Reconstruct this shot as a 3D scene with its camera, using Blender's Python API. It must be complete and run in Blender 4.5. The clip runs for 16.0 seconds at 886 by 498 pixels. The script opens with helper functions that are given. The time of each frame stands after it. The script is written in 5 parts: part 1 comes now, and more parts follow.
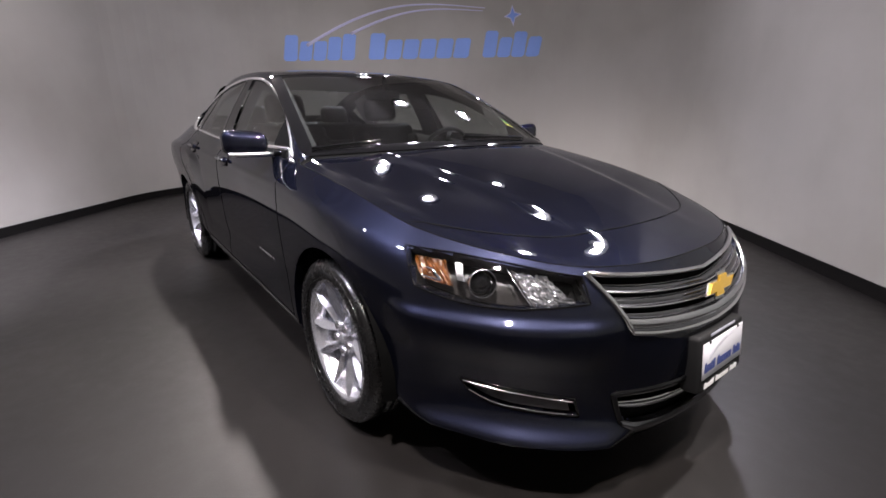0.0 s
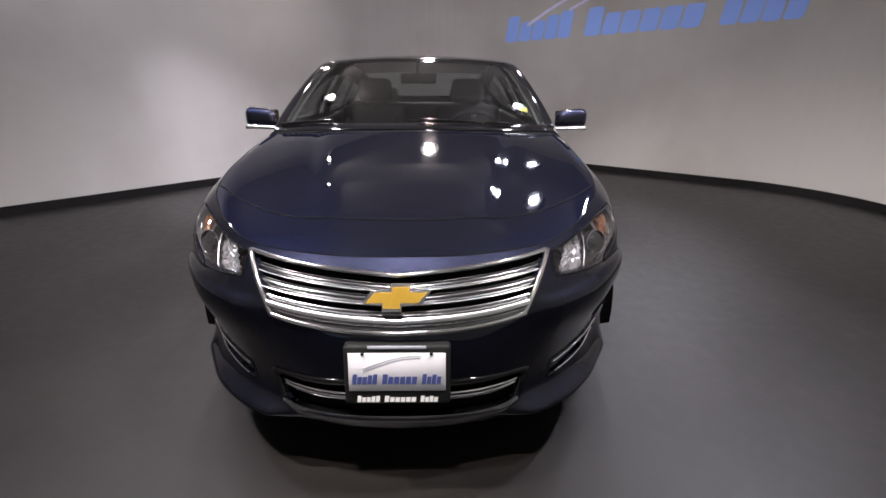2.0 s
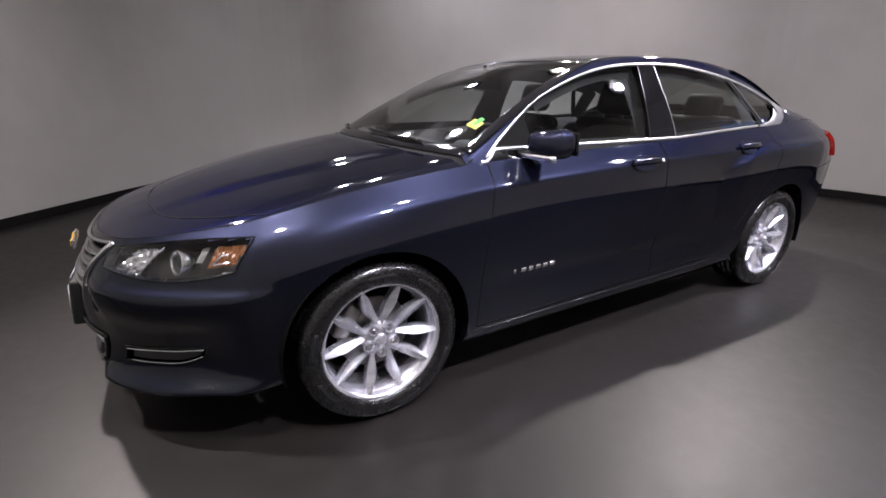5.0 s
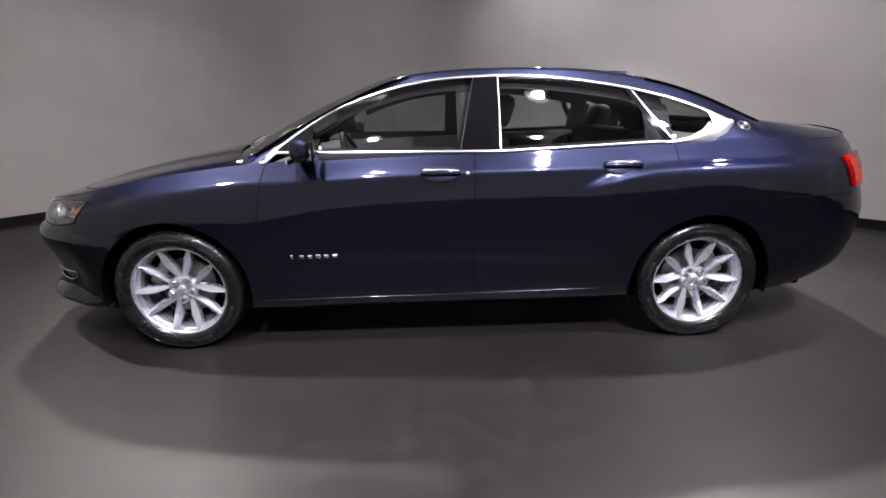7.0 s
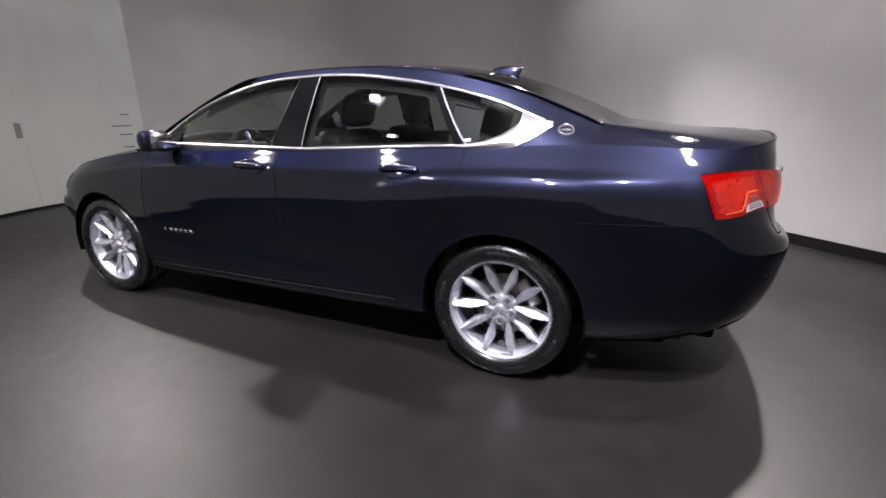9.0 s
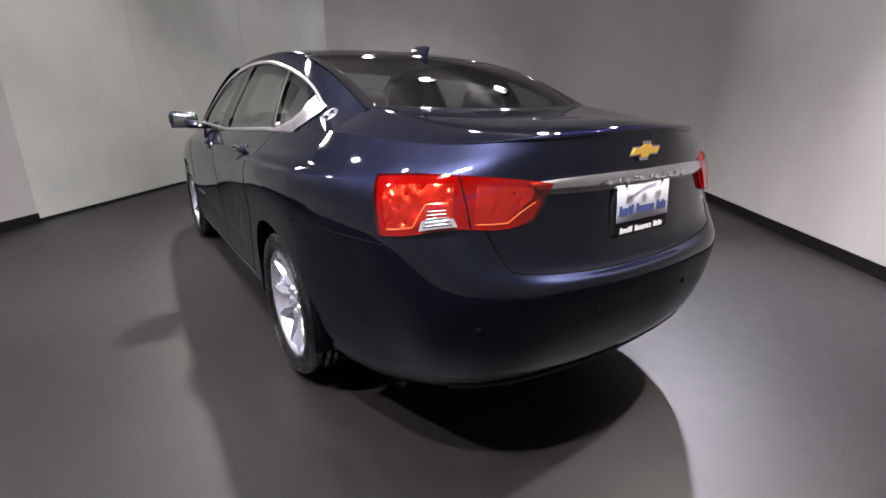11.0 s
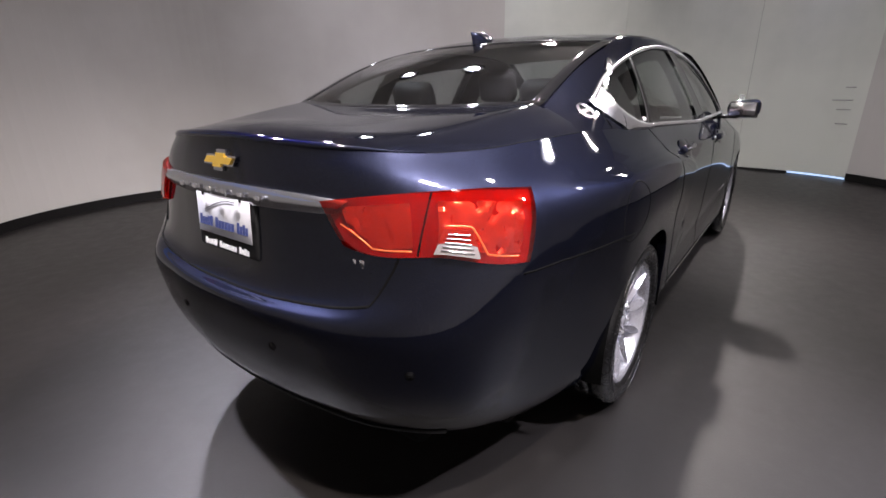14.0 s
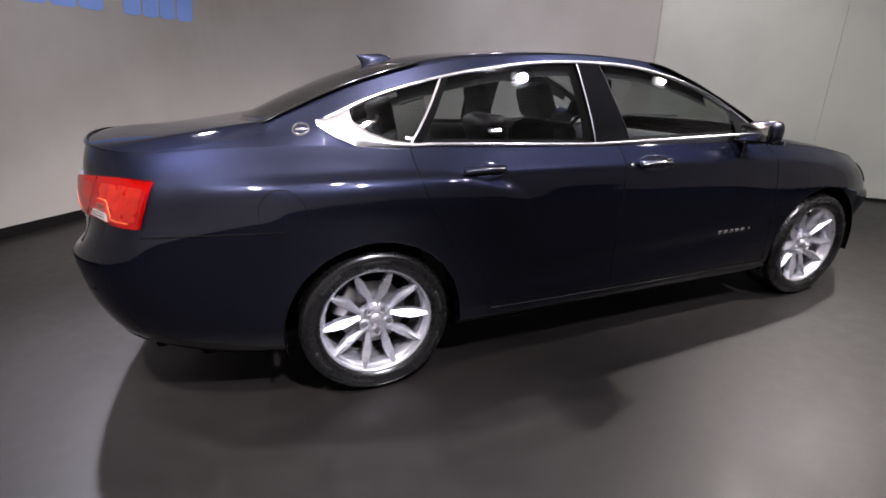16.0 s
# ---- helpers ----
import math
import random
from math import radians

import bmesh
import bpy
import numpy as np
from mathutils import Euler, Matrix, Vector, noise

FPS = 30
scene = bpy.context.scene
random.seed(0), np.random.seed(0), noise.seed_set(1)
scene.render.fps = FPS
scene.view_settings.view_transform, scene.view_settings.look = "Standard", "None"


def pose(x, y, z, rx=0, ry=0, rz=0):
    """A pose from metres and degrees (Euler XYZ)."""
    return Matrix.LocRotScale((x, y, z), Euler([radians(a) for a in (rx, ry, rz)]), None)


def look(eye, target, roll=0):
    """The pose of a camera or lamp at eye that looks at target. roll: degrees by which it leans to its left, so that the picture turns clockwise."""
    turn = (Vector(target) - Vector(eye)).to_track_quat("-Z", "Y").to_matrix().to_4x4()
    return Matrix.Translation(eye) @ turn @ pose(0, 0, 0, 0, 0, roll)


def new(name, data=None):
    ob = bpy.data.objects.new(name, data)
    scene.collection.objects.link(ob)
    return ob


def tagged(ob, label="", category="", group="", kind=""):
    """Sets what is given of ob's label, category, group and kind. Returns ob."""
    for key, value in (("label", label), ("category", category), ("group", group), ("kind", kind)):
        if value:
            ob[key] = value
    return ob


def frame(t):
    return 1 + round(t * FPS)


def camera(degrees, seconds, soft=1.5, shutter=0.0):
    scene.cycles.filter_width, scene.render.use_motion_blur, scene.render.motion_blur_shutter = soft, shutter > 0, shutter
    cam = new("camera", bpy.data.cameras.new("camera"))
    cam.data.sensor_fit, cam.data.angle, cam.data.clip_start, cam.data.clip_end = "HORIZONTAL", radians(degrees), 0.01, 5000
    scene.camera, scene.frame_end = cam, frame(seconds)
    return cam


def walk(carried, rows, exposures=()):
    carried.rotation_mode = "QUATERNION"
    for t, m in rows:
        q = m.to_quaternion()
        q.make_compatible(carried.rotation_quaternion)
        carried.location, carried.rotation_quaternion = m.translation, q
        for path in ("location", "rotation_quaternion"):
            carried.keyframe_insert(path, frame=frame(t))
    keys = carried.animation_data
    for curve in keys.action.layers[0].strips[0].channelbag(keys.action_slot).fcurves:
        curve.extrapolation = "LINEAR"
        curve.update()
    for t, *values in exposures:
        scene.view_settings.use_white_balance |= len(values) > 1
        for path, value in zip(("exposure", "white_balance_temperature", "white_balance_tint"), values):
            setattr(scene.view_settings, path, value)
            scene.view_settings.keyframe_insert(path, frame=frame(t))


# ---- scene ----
cam = camera(87.5, 16.0, soft=1.6)
PATH = [
    (0.0, (3.025, -1.560, 1.220), (1.192, -0.167, 0.543), -0.04),
    (0.5, (3.216, -1.203, 1.213), (1.226, -0.101, 0.449), 0.33),
    (1.0, (3.394, -0.800, 1.207), (1.265, -0.008, 0.433), 0.39),
    (1.5, (3.529, -0.367, 1.227), (1.300, 0.064, 0.451), 0.54),
    (2.0, (3.658, 0.111, 1.250), (1.388, 0.152, 0.472), 0.32),
    (2.5, (3.558, 0.564, 1.236), (1.318, 0.182, 0.464), 0.67),
    (3.0, (3.355, 0.968, 1.209), (1.264, 0.082, 0.435), 0.17),
    (3.5, (3.079, 1.334, 1.191), (1.204, 0.051, 0.416), -0.47),
    (4.0, (2.779, 1.681, 1.212), (1.141, 0.110, 0.431), -0.08),
    (4.5, (2.430, 2.047, 1.245), (1.041, 0.252, 0.465), 0.22),
    (5.0, (2.028, 2.410, 1.286), (0.895, 0.440, 0.515), 0.20),
    (5.5, (1.574, 2.739, 1.322), (0.704, 0.635, 0.564), -0.08),
    (6.0, (1.079, 3.001, 1.345), (0.478, 0.802, 0.594), -0.40),
    (6.5, (0.568, 3.173, 1.347), (0.233, 0.917, 0.598), -0.58),
    (7.0, (0.091, 3.239, 1.296), (0.003, 0.952, 0.574), -0.42),
    (7.5, (-0.418, 3.238, 1.277), (-0.242, 0.954, 0.559), -0.30),
    (8.0, (-0.948, 3.164, 1.292), (-0.506, 0.919, 0.567), -0.20),
    (8.5, (-1.484, 3.029, 1.295), (-0.801, 0.843, 0.577), -0.31),
    (9.0, (-1.989, 2.826, 1.269), (-1.066, 0.727, 0.562), -0.37),
    (9.5, (-2.450, 2.546, 1.244), (-1.280, 0.573, 0.536), -0.45),
    (10.0, (-2.846, 2.208, 1.227), (-1.429, 0.409, 0.510), -0.42),
    (10.5, (-3.170, 1.826, 1.218), (-1.512, 0.248, 0.495), -0.24),
    (11.0, (-3.423, 1.405, 1.216), (-1.542, 0.106, 0.487), 0.01),
    (11.5, (-3.601, 0.958, 1.215), (-1.527, -0.004, 0.484), 0.20),
    (12.0, (-3.708, 0.496, 1.204), (-1.484, -0.064, 0.497), 0.23),
    (12.5, (-3.739, 0.007, 1.217), (-1.460, -0.057, 0.466), 0.19),
    (13.0, (-3.630, -0.454, 1.228), (-1.403, -0.013, 0.451), 0.12),
    (13.5, (-3.458, -0.889, 1.250), (-1.392, 0.043, 0.462), -0.38),
    (14.0, (-3.212, -1.289, 1.243), (-1.402, 0.079, 0.459), -0.92),
    (14.5, (-2.941, -1.685, 1.240), (-1.409, -0.013, 0.454), -0.55),
    (15.0, (-2.591, -2.036, 1.242), (-1.339, -0.146, 0.453), -0.09),
    (15.5, (-2.222, -2.380, 1.278), (-1.205, -0.352, 0.495), -0.05),
    (16.0, (-1.789, -2.699, 1.335), (-0.993, -0.583, 0.529), -0.34),
]
walk(cam, [(t, look(eye, target, roll)) for t, eye, target, roll in PATH],
     exposures=[(0.0, 0.56), (2.0, 0.58), (3.5, 0.83), (7.5, 0.84), (9.0, 0.72), (12.0, 0.77), (14.0, 0.72), (16.0, 0.80)])

# ---- light ----
CEIL = 3.85         # ceiling height
world = bpy.data.worlds.new("world")
scene.world = world
world.use_nodes = True
world.node_tree.nodes["Background"].inputs[0].default_value = (0.02, 0.02, 0.022, 1)
world.node_tree.nodes["Background"].inputs[1].default_value = 0.3

# ceiling spots in a ring over the car: place, aim, watts, cone in degrees, colour
WARM, COOL = (1.0, 0.91, 0.89), (0.90, 0.87, 1.0)
SPOTS = [
    ((0.72, 1.75), (0.5, -0.7, 0.5), 270, 62, COOL),
    ((-1.15, 1.70), (-1.1, -1.2, 0.3), 400, 66, COOL),
    ((2.75, 1.50), (0.9, -0.9, 0.3), 380, 66, WARM),
    ((-2.90, 1.90), (-1.9, -0.7, 0.2), 540, 70, COOL),
    ((0.65, -1.65), (0.4, 0.6, 0.6), 310, 62, COOL),
    ((-1.30, -1.65), (-1.4, 1.5, 0.3), 580, 66, WARM),
    ((2.85, -1.75), (1.9, -0.3, 0.2), 440, 58, WARM),
    ((-2.90, -1.90), (-1.9, 1.0, 0.3), 540, 66, WARM),
    ((-3.20, 0.05), (-0.5, 0.0, 0.8), 390, 72, WARM),
    ((3.60, -0.12), (0.7, 0.0, 0.5), 400, 72, WARM),
    ((-1.35, 3.25), (-0.8, 1.0, 0.2), 560, 70, COOL),
    ((0.90, 3.10), (1.1, 1.1, 0.2), 350, 58, COOL),
    ((-0.90, -3.40), (-2.3, -1.65, 0.0), 800, 56, COOL),
    ((0.75, -3.20), (0.7, 0.4, 0.7), 430, 60, COOL),
]


# ---- materials ----
def nodes_of(name):
    m = bpy.data.materials.new(name)
    m.use_nodes = True
    return m, m.node_tree.nodes, m.node_tree.links, m.node_tree.nodes["Principled BSDF"]


def add(nodes, kind, **values):
    n = nodes.new(kind)
    for key, value in values.items():
        n.inputs[key].default_value = value
    return n


def plain(name, colour, rough=0.5, metal=0.0, coat=0.0, bump=0.0, scale=60.0, vary=0.15, spec=0.5):
    """A surface with grain at two sizes in its colour, gloss and relief."""
    m, n, l, p = nodes_of(name)
    p.inputs["Metallic"].default_value = metal
    p.inputs["Coat Weight"].default_value = coat
    p.inputs["Coat Roughness"].default_value = 0.04
    p.inputs["Specular IOR Level"].default_value = spec
    tc = n.new("ShaderNodeTexCoord")
    big, small = add(n, "ShaderNodeTexNoise", Scale=scale * 0.08, Detail=4.0), add(n, "ShaderNodeTexNoise", Scale=scale, Detail=3.0)
    mix = n.new("ShaderNodeMix")
    mix.data_type = "RGBA"
    dark = [c * (1 - vary) for c in colour] + [1]
    pale = [min(1, c * (1 + vary)) for c in colour] + [1]
    mix.inputs[6].default_value, mix.inputs[7].default_value = dark, pale
    half = n.new("ShaderNodeMath")
    half.operation = "ADD"
    sub = n.new("ShaderNodeMath")
    sub.operation, sub.inputs[1].default_value = "MULTIPLY", 0.5
    for t in (big, small):
        l.new(tc.outputs["Object"], t.inputs["Vector"])
    l.new(big.outputs[0], half.inputs[0])
    l.new(small.outputs[0], half.inputs[1])
    l.new(half.outputs[0], sub.inputs[0])
    l.new(sub.outputs[0], mix.inputs[0])
    l.new(mix.outputs[2], p.inputs["Base Color"])
    r = add(n, "ShaderNodeMapRange", **{"To Min": max(0.02, rough * (1 - vary)), "To Max": min(1, rough * (1 + vary))})
    l.new(sub.outputs[0], r.inputs[0])
    l.new(r.outputs[0], p.inputs["Roughness"])
    if bump:
        b = add(n, "ShaderNodeBump", Strength=bump, Distance=0.002)
        l.new(small.outputs[0], b.inputs["Height"])
        l.new(b.outputs[0], p.inputs["Normal"])
    return m


def paint_material():
    """Dark navy metallic lacquer: flakes under a clear coat."""
    m, n, l, p = nodes_of("navy_car_paint")
    tc = n.new("ShaderNodeTexCoord")
    flake = add(n, "ShaderNodeTexVoronoi", Scale=900.0)
    mix = n.new("ShaderNodeMix")
    mix.data_type = "RGBA"
    mix.inputs[6].default_value, mix.inputs[7].default_value = (0.0081, 0.0093, 0.0178, 1), (0.0174, 0.0200, 0.0384, 1)
    l.new(tc.outputs["Object"], flake.inputs["Vector"])
    l.new(flake.outputs["Color"], mix.inputs[0])
    l.new(mix.outputs[2], p.inputs["Base Color"])
    p.inputs["Metallic"].default_value, p.inputs["Roughness"].default_value = 0.94, 0.40
    p.inputs["Specular IOR Level"].default_value, p.inputs["Specular Tint"].default_value = 0.0, (0.02, 0.02, 0.03, 1)
    p.inputs["Coat Weight"].default_value, p.inputs["Coat Roughness"].default_value, p.inputs["Coat IOR"].default_value = 1.0, 0.035, 1.48
    return m


def glass_material(name, tint, gloss_rough=0.01):
    """Thin tinted pane: clear with a Fresnel gloss."""
    m, n, l, p = nodes_of(name)
    clear, shine = add(n, "ShaderNodeBsdfTransparent", Color=(*tint, 1)), add(n, "ShaderNodeBsdfGlossy", Roughness=gloss_rough)
    edge, mix = add(n, "ShaderNodeLayerWeight", Blend=0.5), n.new("ShaderNodeMixShader")
    steep = n.new("ShaderNodeMath")
    steep.operation, steep.inputs[1].default_value = "POWER", 3.7
    gloss = add(n, "ShaderNodeMapRange", **{"To Min": 0.085, "To Max": 1.0})
    l.new(edge.outputs["Facing"], steep.inputs[0])
    l.new(steep.outputs[0], gloss.inputs[0])
    l.new(gloss.outputs[0], mix.inputs[0])
    l.new(clear.outputs[0], mix.inputs[1])
    l.new(shine.outputs[0], mix.inputs[2])
    l.new(mix.outputs[0], n["Material Output"].inputs["Surface"])
    return m


def wall_material(name, colour, stain, rough):
    """Painted wall: large soft stains, roller grain, faint upright streaks."""
    m, n, l, p = nodes_of(name)
    tc = n.new("ShaderNodeTexCoord")
    big, fine = add(n, "ShaderNodeTexNoise", Scale=0.55, Detail=5.0, Roughness=0.55), add(n, "ShaderNodeTexNoise", Scale=180.0, Detail=2.0)
    stretch = n.new("ShaderNodeMapping")
    stretch.inputs["Scale"].default_value = (2.2, 2.2, 0.18)
    streak = add(n, "ShaderNodeTexNoise", Scale=1.5, Detail=3.0)
    l.new(tc.outputs["Object"], stretch.inputs["Vector"])
    l.new(stretch.outputs[0], streak.inputs["Vector"])
    for t in (big, fine):
        l.new(tc.outputs["Object"], t.inputs["Vector"])
    a, b = n.new("ShaderNodeMix"), n.new("ShaderNodeMix")
    a.data_type = b.data_type = "RGBA"
    a.inputs[6].default_value, a.inputs[7].default_value = (*stain, 1), (*colour, 1)
    ramp = add(n, "ShaderNodeMapRange", **{"From Min": 0.38, "From Max": 0.58})
    l.new(big.outputs[0], ramp.inputs[0])
    l.new(ramp.outputs[0], a.inputs[0])
    b.blend_type = "MULTIPLY"
    b.inputs[0].default_value = 0.07
    l.new(a.outputs[2], b.inputs[6])
    l.new(streak.outputs[0], b.inputs[7])
    l.new(b.outputs[2], p.inputs["Base Color"])
    p.inputs["Roughness"].default_value = rough
    bump = add(n, "ShaderNodeBump", Strength=0.12, Distance=0.002)
    l.new(fine.outputs[0], bump.inputs["Height"])
    l.new(bump.outputs[0], p.inputs["Normal"])
    return m


def floor_material():
    """Dark grey sealed concrete, scuffed and blotched."""
    m, n, l, p = nodes_of("dark_sealed_floor")
    tc = n.new("ShaderNodeTexCoord")
    big = add(n, "ShaderNodeTexNoise", Scale=0.9, Detail=6.0, Roughness=0.6)
    mid = add(n, "ShaderNodeTexNoise", Scale=10.0, Detail=9.0, Roughness=0.72)
    fine = add(n, "ShaderNodeTexNoise", Scale=140.0, Detail=2.0)
    for t in (big, mid, fine):
        l.new(tc.outputs["Object"], t.inputs["Vector"])
    a, b = n.new("ShaderNodeMix"), n.new("ShaderNodeMix")
    a.data_type = b.data_type = "RGBA"
    a.inputs[6].default_value, a.inputs[7].default_value = (0.0058, 0.0047, 0.0040, 1), (0.0112, 0.0093, 0.0084, 1)
    b.inputs[7].default_value = (0.0165, 0.0142, 0.0132, 1)
    ra = add(n, "ShaderNodeMapRange", **{"From Min": 0.35, "From Max": 0.65})
    rb = add(n, "ShaderNodeMapRange", **{"From Min": 0.48, "From Max": 0.74, "To Max": 0.45})
    l.new(big.outputs[0], ra.inputs[0])
    l.new(mid.outputs[0], rb.inputs[0])
    l.new(ra.outputs[0], a.inputs[0])
    l.new(a.outputs[2], b.inputs[6])
    l.new(rb.outputs[0], b.inputs[0])
    l.new(b.outputs[2], p.inputs["Base Color"])
    rr = add(n, "ShaderNodeMapRange", **{"From Min": 0.30, "From Max": 0.70, "To Min": 0.42, "To Max": 0.54})
    l.new(mid.outputs[0], rr.inputs[0])
    p.inputs["Specular IOR Level"].default_value = 0.5
    l.new(rr.outputs[0], p.inputs["Roughness"])
    bump = add(n, "ShaderNodeBump", Strength=0.15, Distance=0.002)
    l.new(fine.outputs[0], bump.inputs["Height"])
    l.new(bump.outputs[0], p.inputs["Normal"])
    return m


def lamp_material(name, colour, strength):
    m, n, l, p = nodes_of(name)
    p.inputs["Emission Color"].default_value, p.inputs["Emission Strength"].default_value = (*colour, 1), strength
    return m


PAINT = paint_material()
CHROME = plain("chrome", (0.82, 0.82, 0.84), 0.09, 1.0, vary=0.05)
SATIN = plain("satin_chrome", (0.62, 0.62, 0.64), 0.22, 1.0, vary=0.08)
SILVER = plain("silver_alloy", (0.64, 0.64, 0.685), 0.27, 0.80, 0.5, vary=0.05)
DARKCHROME = plain("dark_chrome", (0.20, 0.20, 0.215), 0.16, 1.0, vary=0.06)
STEEL = plain("brake_steel", (0.30, 0.29, 0.28), 0.4, 0.9, vary=0.2)
BLACK = plain("gloss_black_plastic", (0.0035, 0.0035, 0.004), 0.07, 0.0, 0.0, vary=0.2, spec=0.45)
MATT = plain("matt_black_plastic", (0.009, 0.009, 0.0095), 0.65, bump=0.2, scale=300, vary=0.2, spec=0.25)
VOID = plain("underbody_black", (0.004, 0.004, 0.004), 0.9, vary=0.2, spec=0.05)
RUBBER = plain("tyre_rubber", (0.0045, 0.0043, 0.0043), 0.27, 0.0, 0.0, bump=0.06, scale=120, vary=0.3, spec=0.6)
CLOTH = plain("black_seat_leather", (0.0040, 0.0040, 0.0043), 0.6, bump=0.4, scale=140, vary=0.2, spec=0.10)
LINING = plain("grey_headlining", (0.30, 0.29, 0.28), 0.9, vary=0.08)
DARKTRIM = plain("dark_interior_trim", (0.016, 0.0155, 0.0155), 0.6, vary=0.15, spec=0.3)
GREYTRIM = plain("grey_interior_trim", (0.040, 0.039, 0.038), 0.6, vary=0.1)
GLASS = glass_material("window_glass", (0.64, 0.67, 0.66))
PRIVACY = glass_material("clear_lamp_lens", (0.92, 0.93, 0.94))
MIRROR = plain("mirror_glass", (0.75, 0.77, 0.78), 0.03, 1.0, vary=0.02)
DEEPRED = plain("deep_red_lamp_chamber", (0.18, 0.0025, 0.0015), 0.3, 0.0, 0.8, bump=0.5, scale=45, vary=0.65, spec=0.05)
REDGLOW = plain("bright_red_reflector", (0.80, 0.13, 0.04), 0.18, 0.3, 1.0, vary=0.15)
REDGLASS = glass_material("red_lamp_glass", (0.95, 0.050, 0.022))
LAMPCHROME = plain("lamp_reflector_chrome", (0.72, 0.60, 0.56), 0.20, 0.75, 0.0, bump=0.4, scale=60, vary=0.4)
TRIMCHROME = plain("bright_trim", (0.90, 0.90, 0.92), 0.24, 1.0, vary=0.05)
FOGGREY = plain("dark_grey_bumper_plastic", (0.045, 0.043, 0.046), 0.4, bump=0.3, scale=220, vary=0.2)
SMOKE = plain("smoky_lamp_housing", (0.034, 0.031, 0.030), 0.35, vary=0.2)
AMBER = plain("amber_reflector", (0.11, 0.036, 0.006), 0.2, 0.0, 1.0, bump=0.5, scale=80, vary=0.25)
FACET = plain("faceted_lamp_chrome", (0.62, 0.62, 0.64), 0.12, 0.9, 0.5, bump=1.0, scale=70, vary=0.35)
REVERSE = plain("clear_reverse_lens", (0.34, 0.30, 0.29), 0.2, 0.3, 1.0, bump=0.5, scale=90, vary=0.2)
GOLD = plain("gold_badge", (0.80, 0.50, 0.07), 0.25, 0.6, 0.6, vary=0.12)
PLATE = plain("white_plate", (0.66, 0.66, 0.70), 0.55, vary=0.05)
INKBLUE = plain("navy_print", (0.05, 0.07, 0.22), 0.5)
INKWHITE = plain("white_print", (0.85, 0.85, 0.85), 0.5)
INKGREY = plain("grey_print", (0.42, 0.43, 0.50), 0.5)
STICKY = plain("yellow_sticker", (0.75, 0.70, 0.12), 0.5)
STICKGREEN = plain("green_sticker", (0.12, 0.45, 0.12), 0.5)
WALL = wall_material("warm_grey_wall_paint", (0.405, 0.390, 0.368), (0.352, 0.336, 0.312), 0.55)
PANEL = wall_material("pale_green_grey_door", (0.50, 0.52, 0.47), (0.42, 0.435, 0.40), 0.28)
FLOOR = floor_material()
CEILING = plain("grey_ceiling_paint", (0.38, 0.365, 0.355), 0.8, scale=20)
BASE = plain("black_vinyl_baseboard", (0.005, 0.0045, 0.0045), 0.55, vary=0.2, spec=0.15)
CANMETAL = plain("black_lamp_housing", (0.02, 0.02, 0.02), 0.4, 0.6)
SIGNBLUE = plain("blue_sign_paint", (0.23, 0.38, 0.86), 0.5, scale=30, vary=0.1)
SIGNPALE = plain("pale_lilac_sign_paint", (0.60, 0.60, 0.82), 0.5, scale=30, vary=0.1)


# ---- mesh helpers ----
def mesh_of(name, verts, faces, material, smooth=True):
    me = bpy.data.meshes.new(name)
    me.from_pydata([tuple(map(float, v)) for v in verts], [], [tuple(map(int, f)) for f in faces])
    me.materials.append(material)
    if smooth:
        me.shade_smooth()
    me.validate()
    return me


def child(name, me, parent, label=""):
    ob = new(name, me)
    ob.parent = parent
    return tagged(ob, label)


def part(name, bm, material, parent, label="", smooth=True):
    me = bpy.data.meshes.new(name)
    bm.to_mesh(me)
    bm.free()
    me.materials.append(material)
    if smooth:
        me.shade_smooth()
    return child(name, me, parent, label)


def thing(name, label, category, group="", place=(0, 0, 0), kind=""):
    ob = new(name)
    ob.location = place
    ob.empty_display_size = 0.2
    return tagged(ob, label, category, group, kind)


def grid_faces(nu, nv, wrap=False):
    return [(i * nv + j, i * nv + j + 1, ((i + 1) % nu) * nv + j + 1, ((i + 1) % nu) * nv + j)
            for i in range(nu if wrap else nu - 1) for j in range(nv - 1)]


def rbox(size, bevel, segs=3, m=None):
    """A box with rounded edges."""
    bm = bmesh.new()
    bmesh.ops.create_cube(bm, size=1.0)
    bmesh.ops.scale(bm, vec=size, verts=bm.verts)
    bmesh.ops.bevel(bm, geom=bm.edges[:], offset=bevel, segments=segs, profile=0.5, affect="EDGES")
    if m is not None:
        bm.transform(m)
    return bm


def lathe(profile, steps=64, closed=False):
    """Turns (radius, y) points about the y axis."""
    pts = profile + [profile[0]] if closed else profile
    verts = [(r * math.cos(a), y, r * math.sin(a)) for a in (2 * math.pi * k / steps for k in range(steps)) for r, y in pts]
    return verts, grid_faces(steps, len(pts), True)


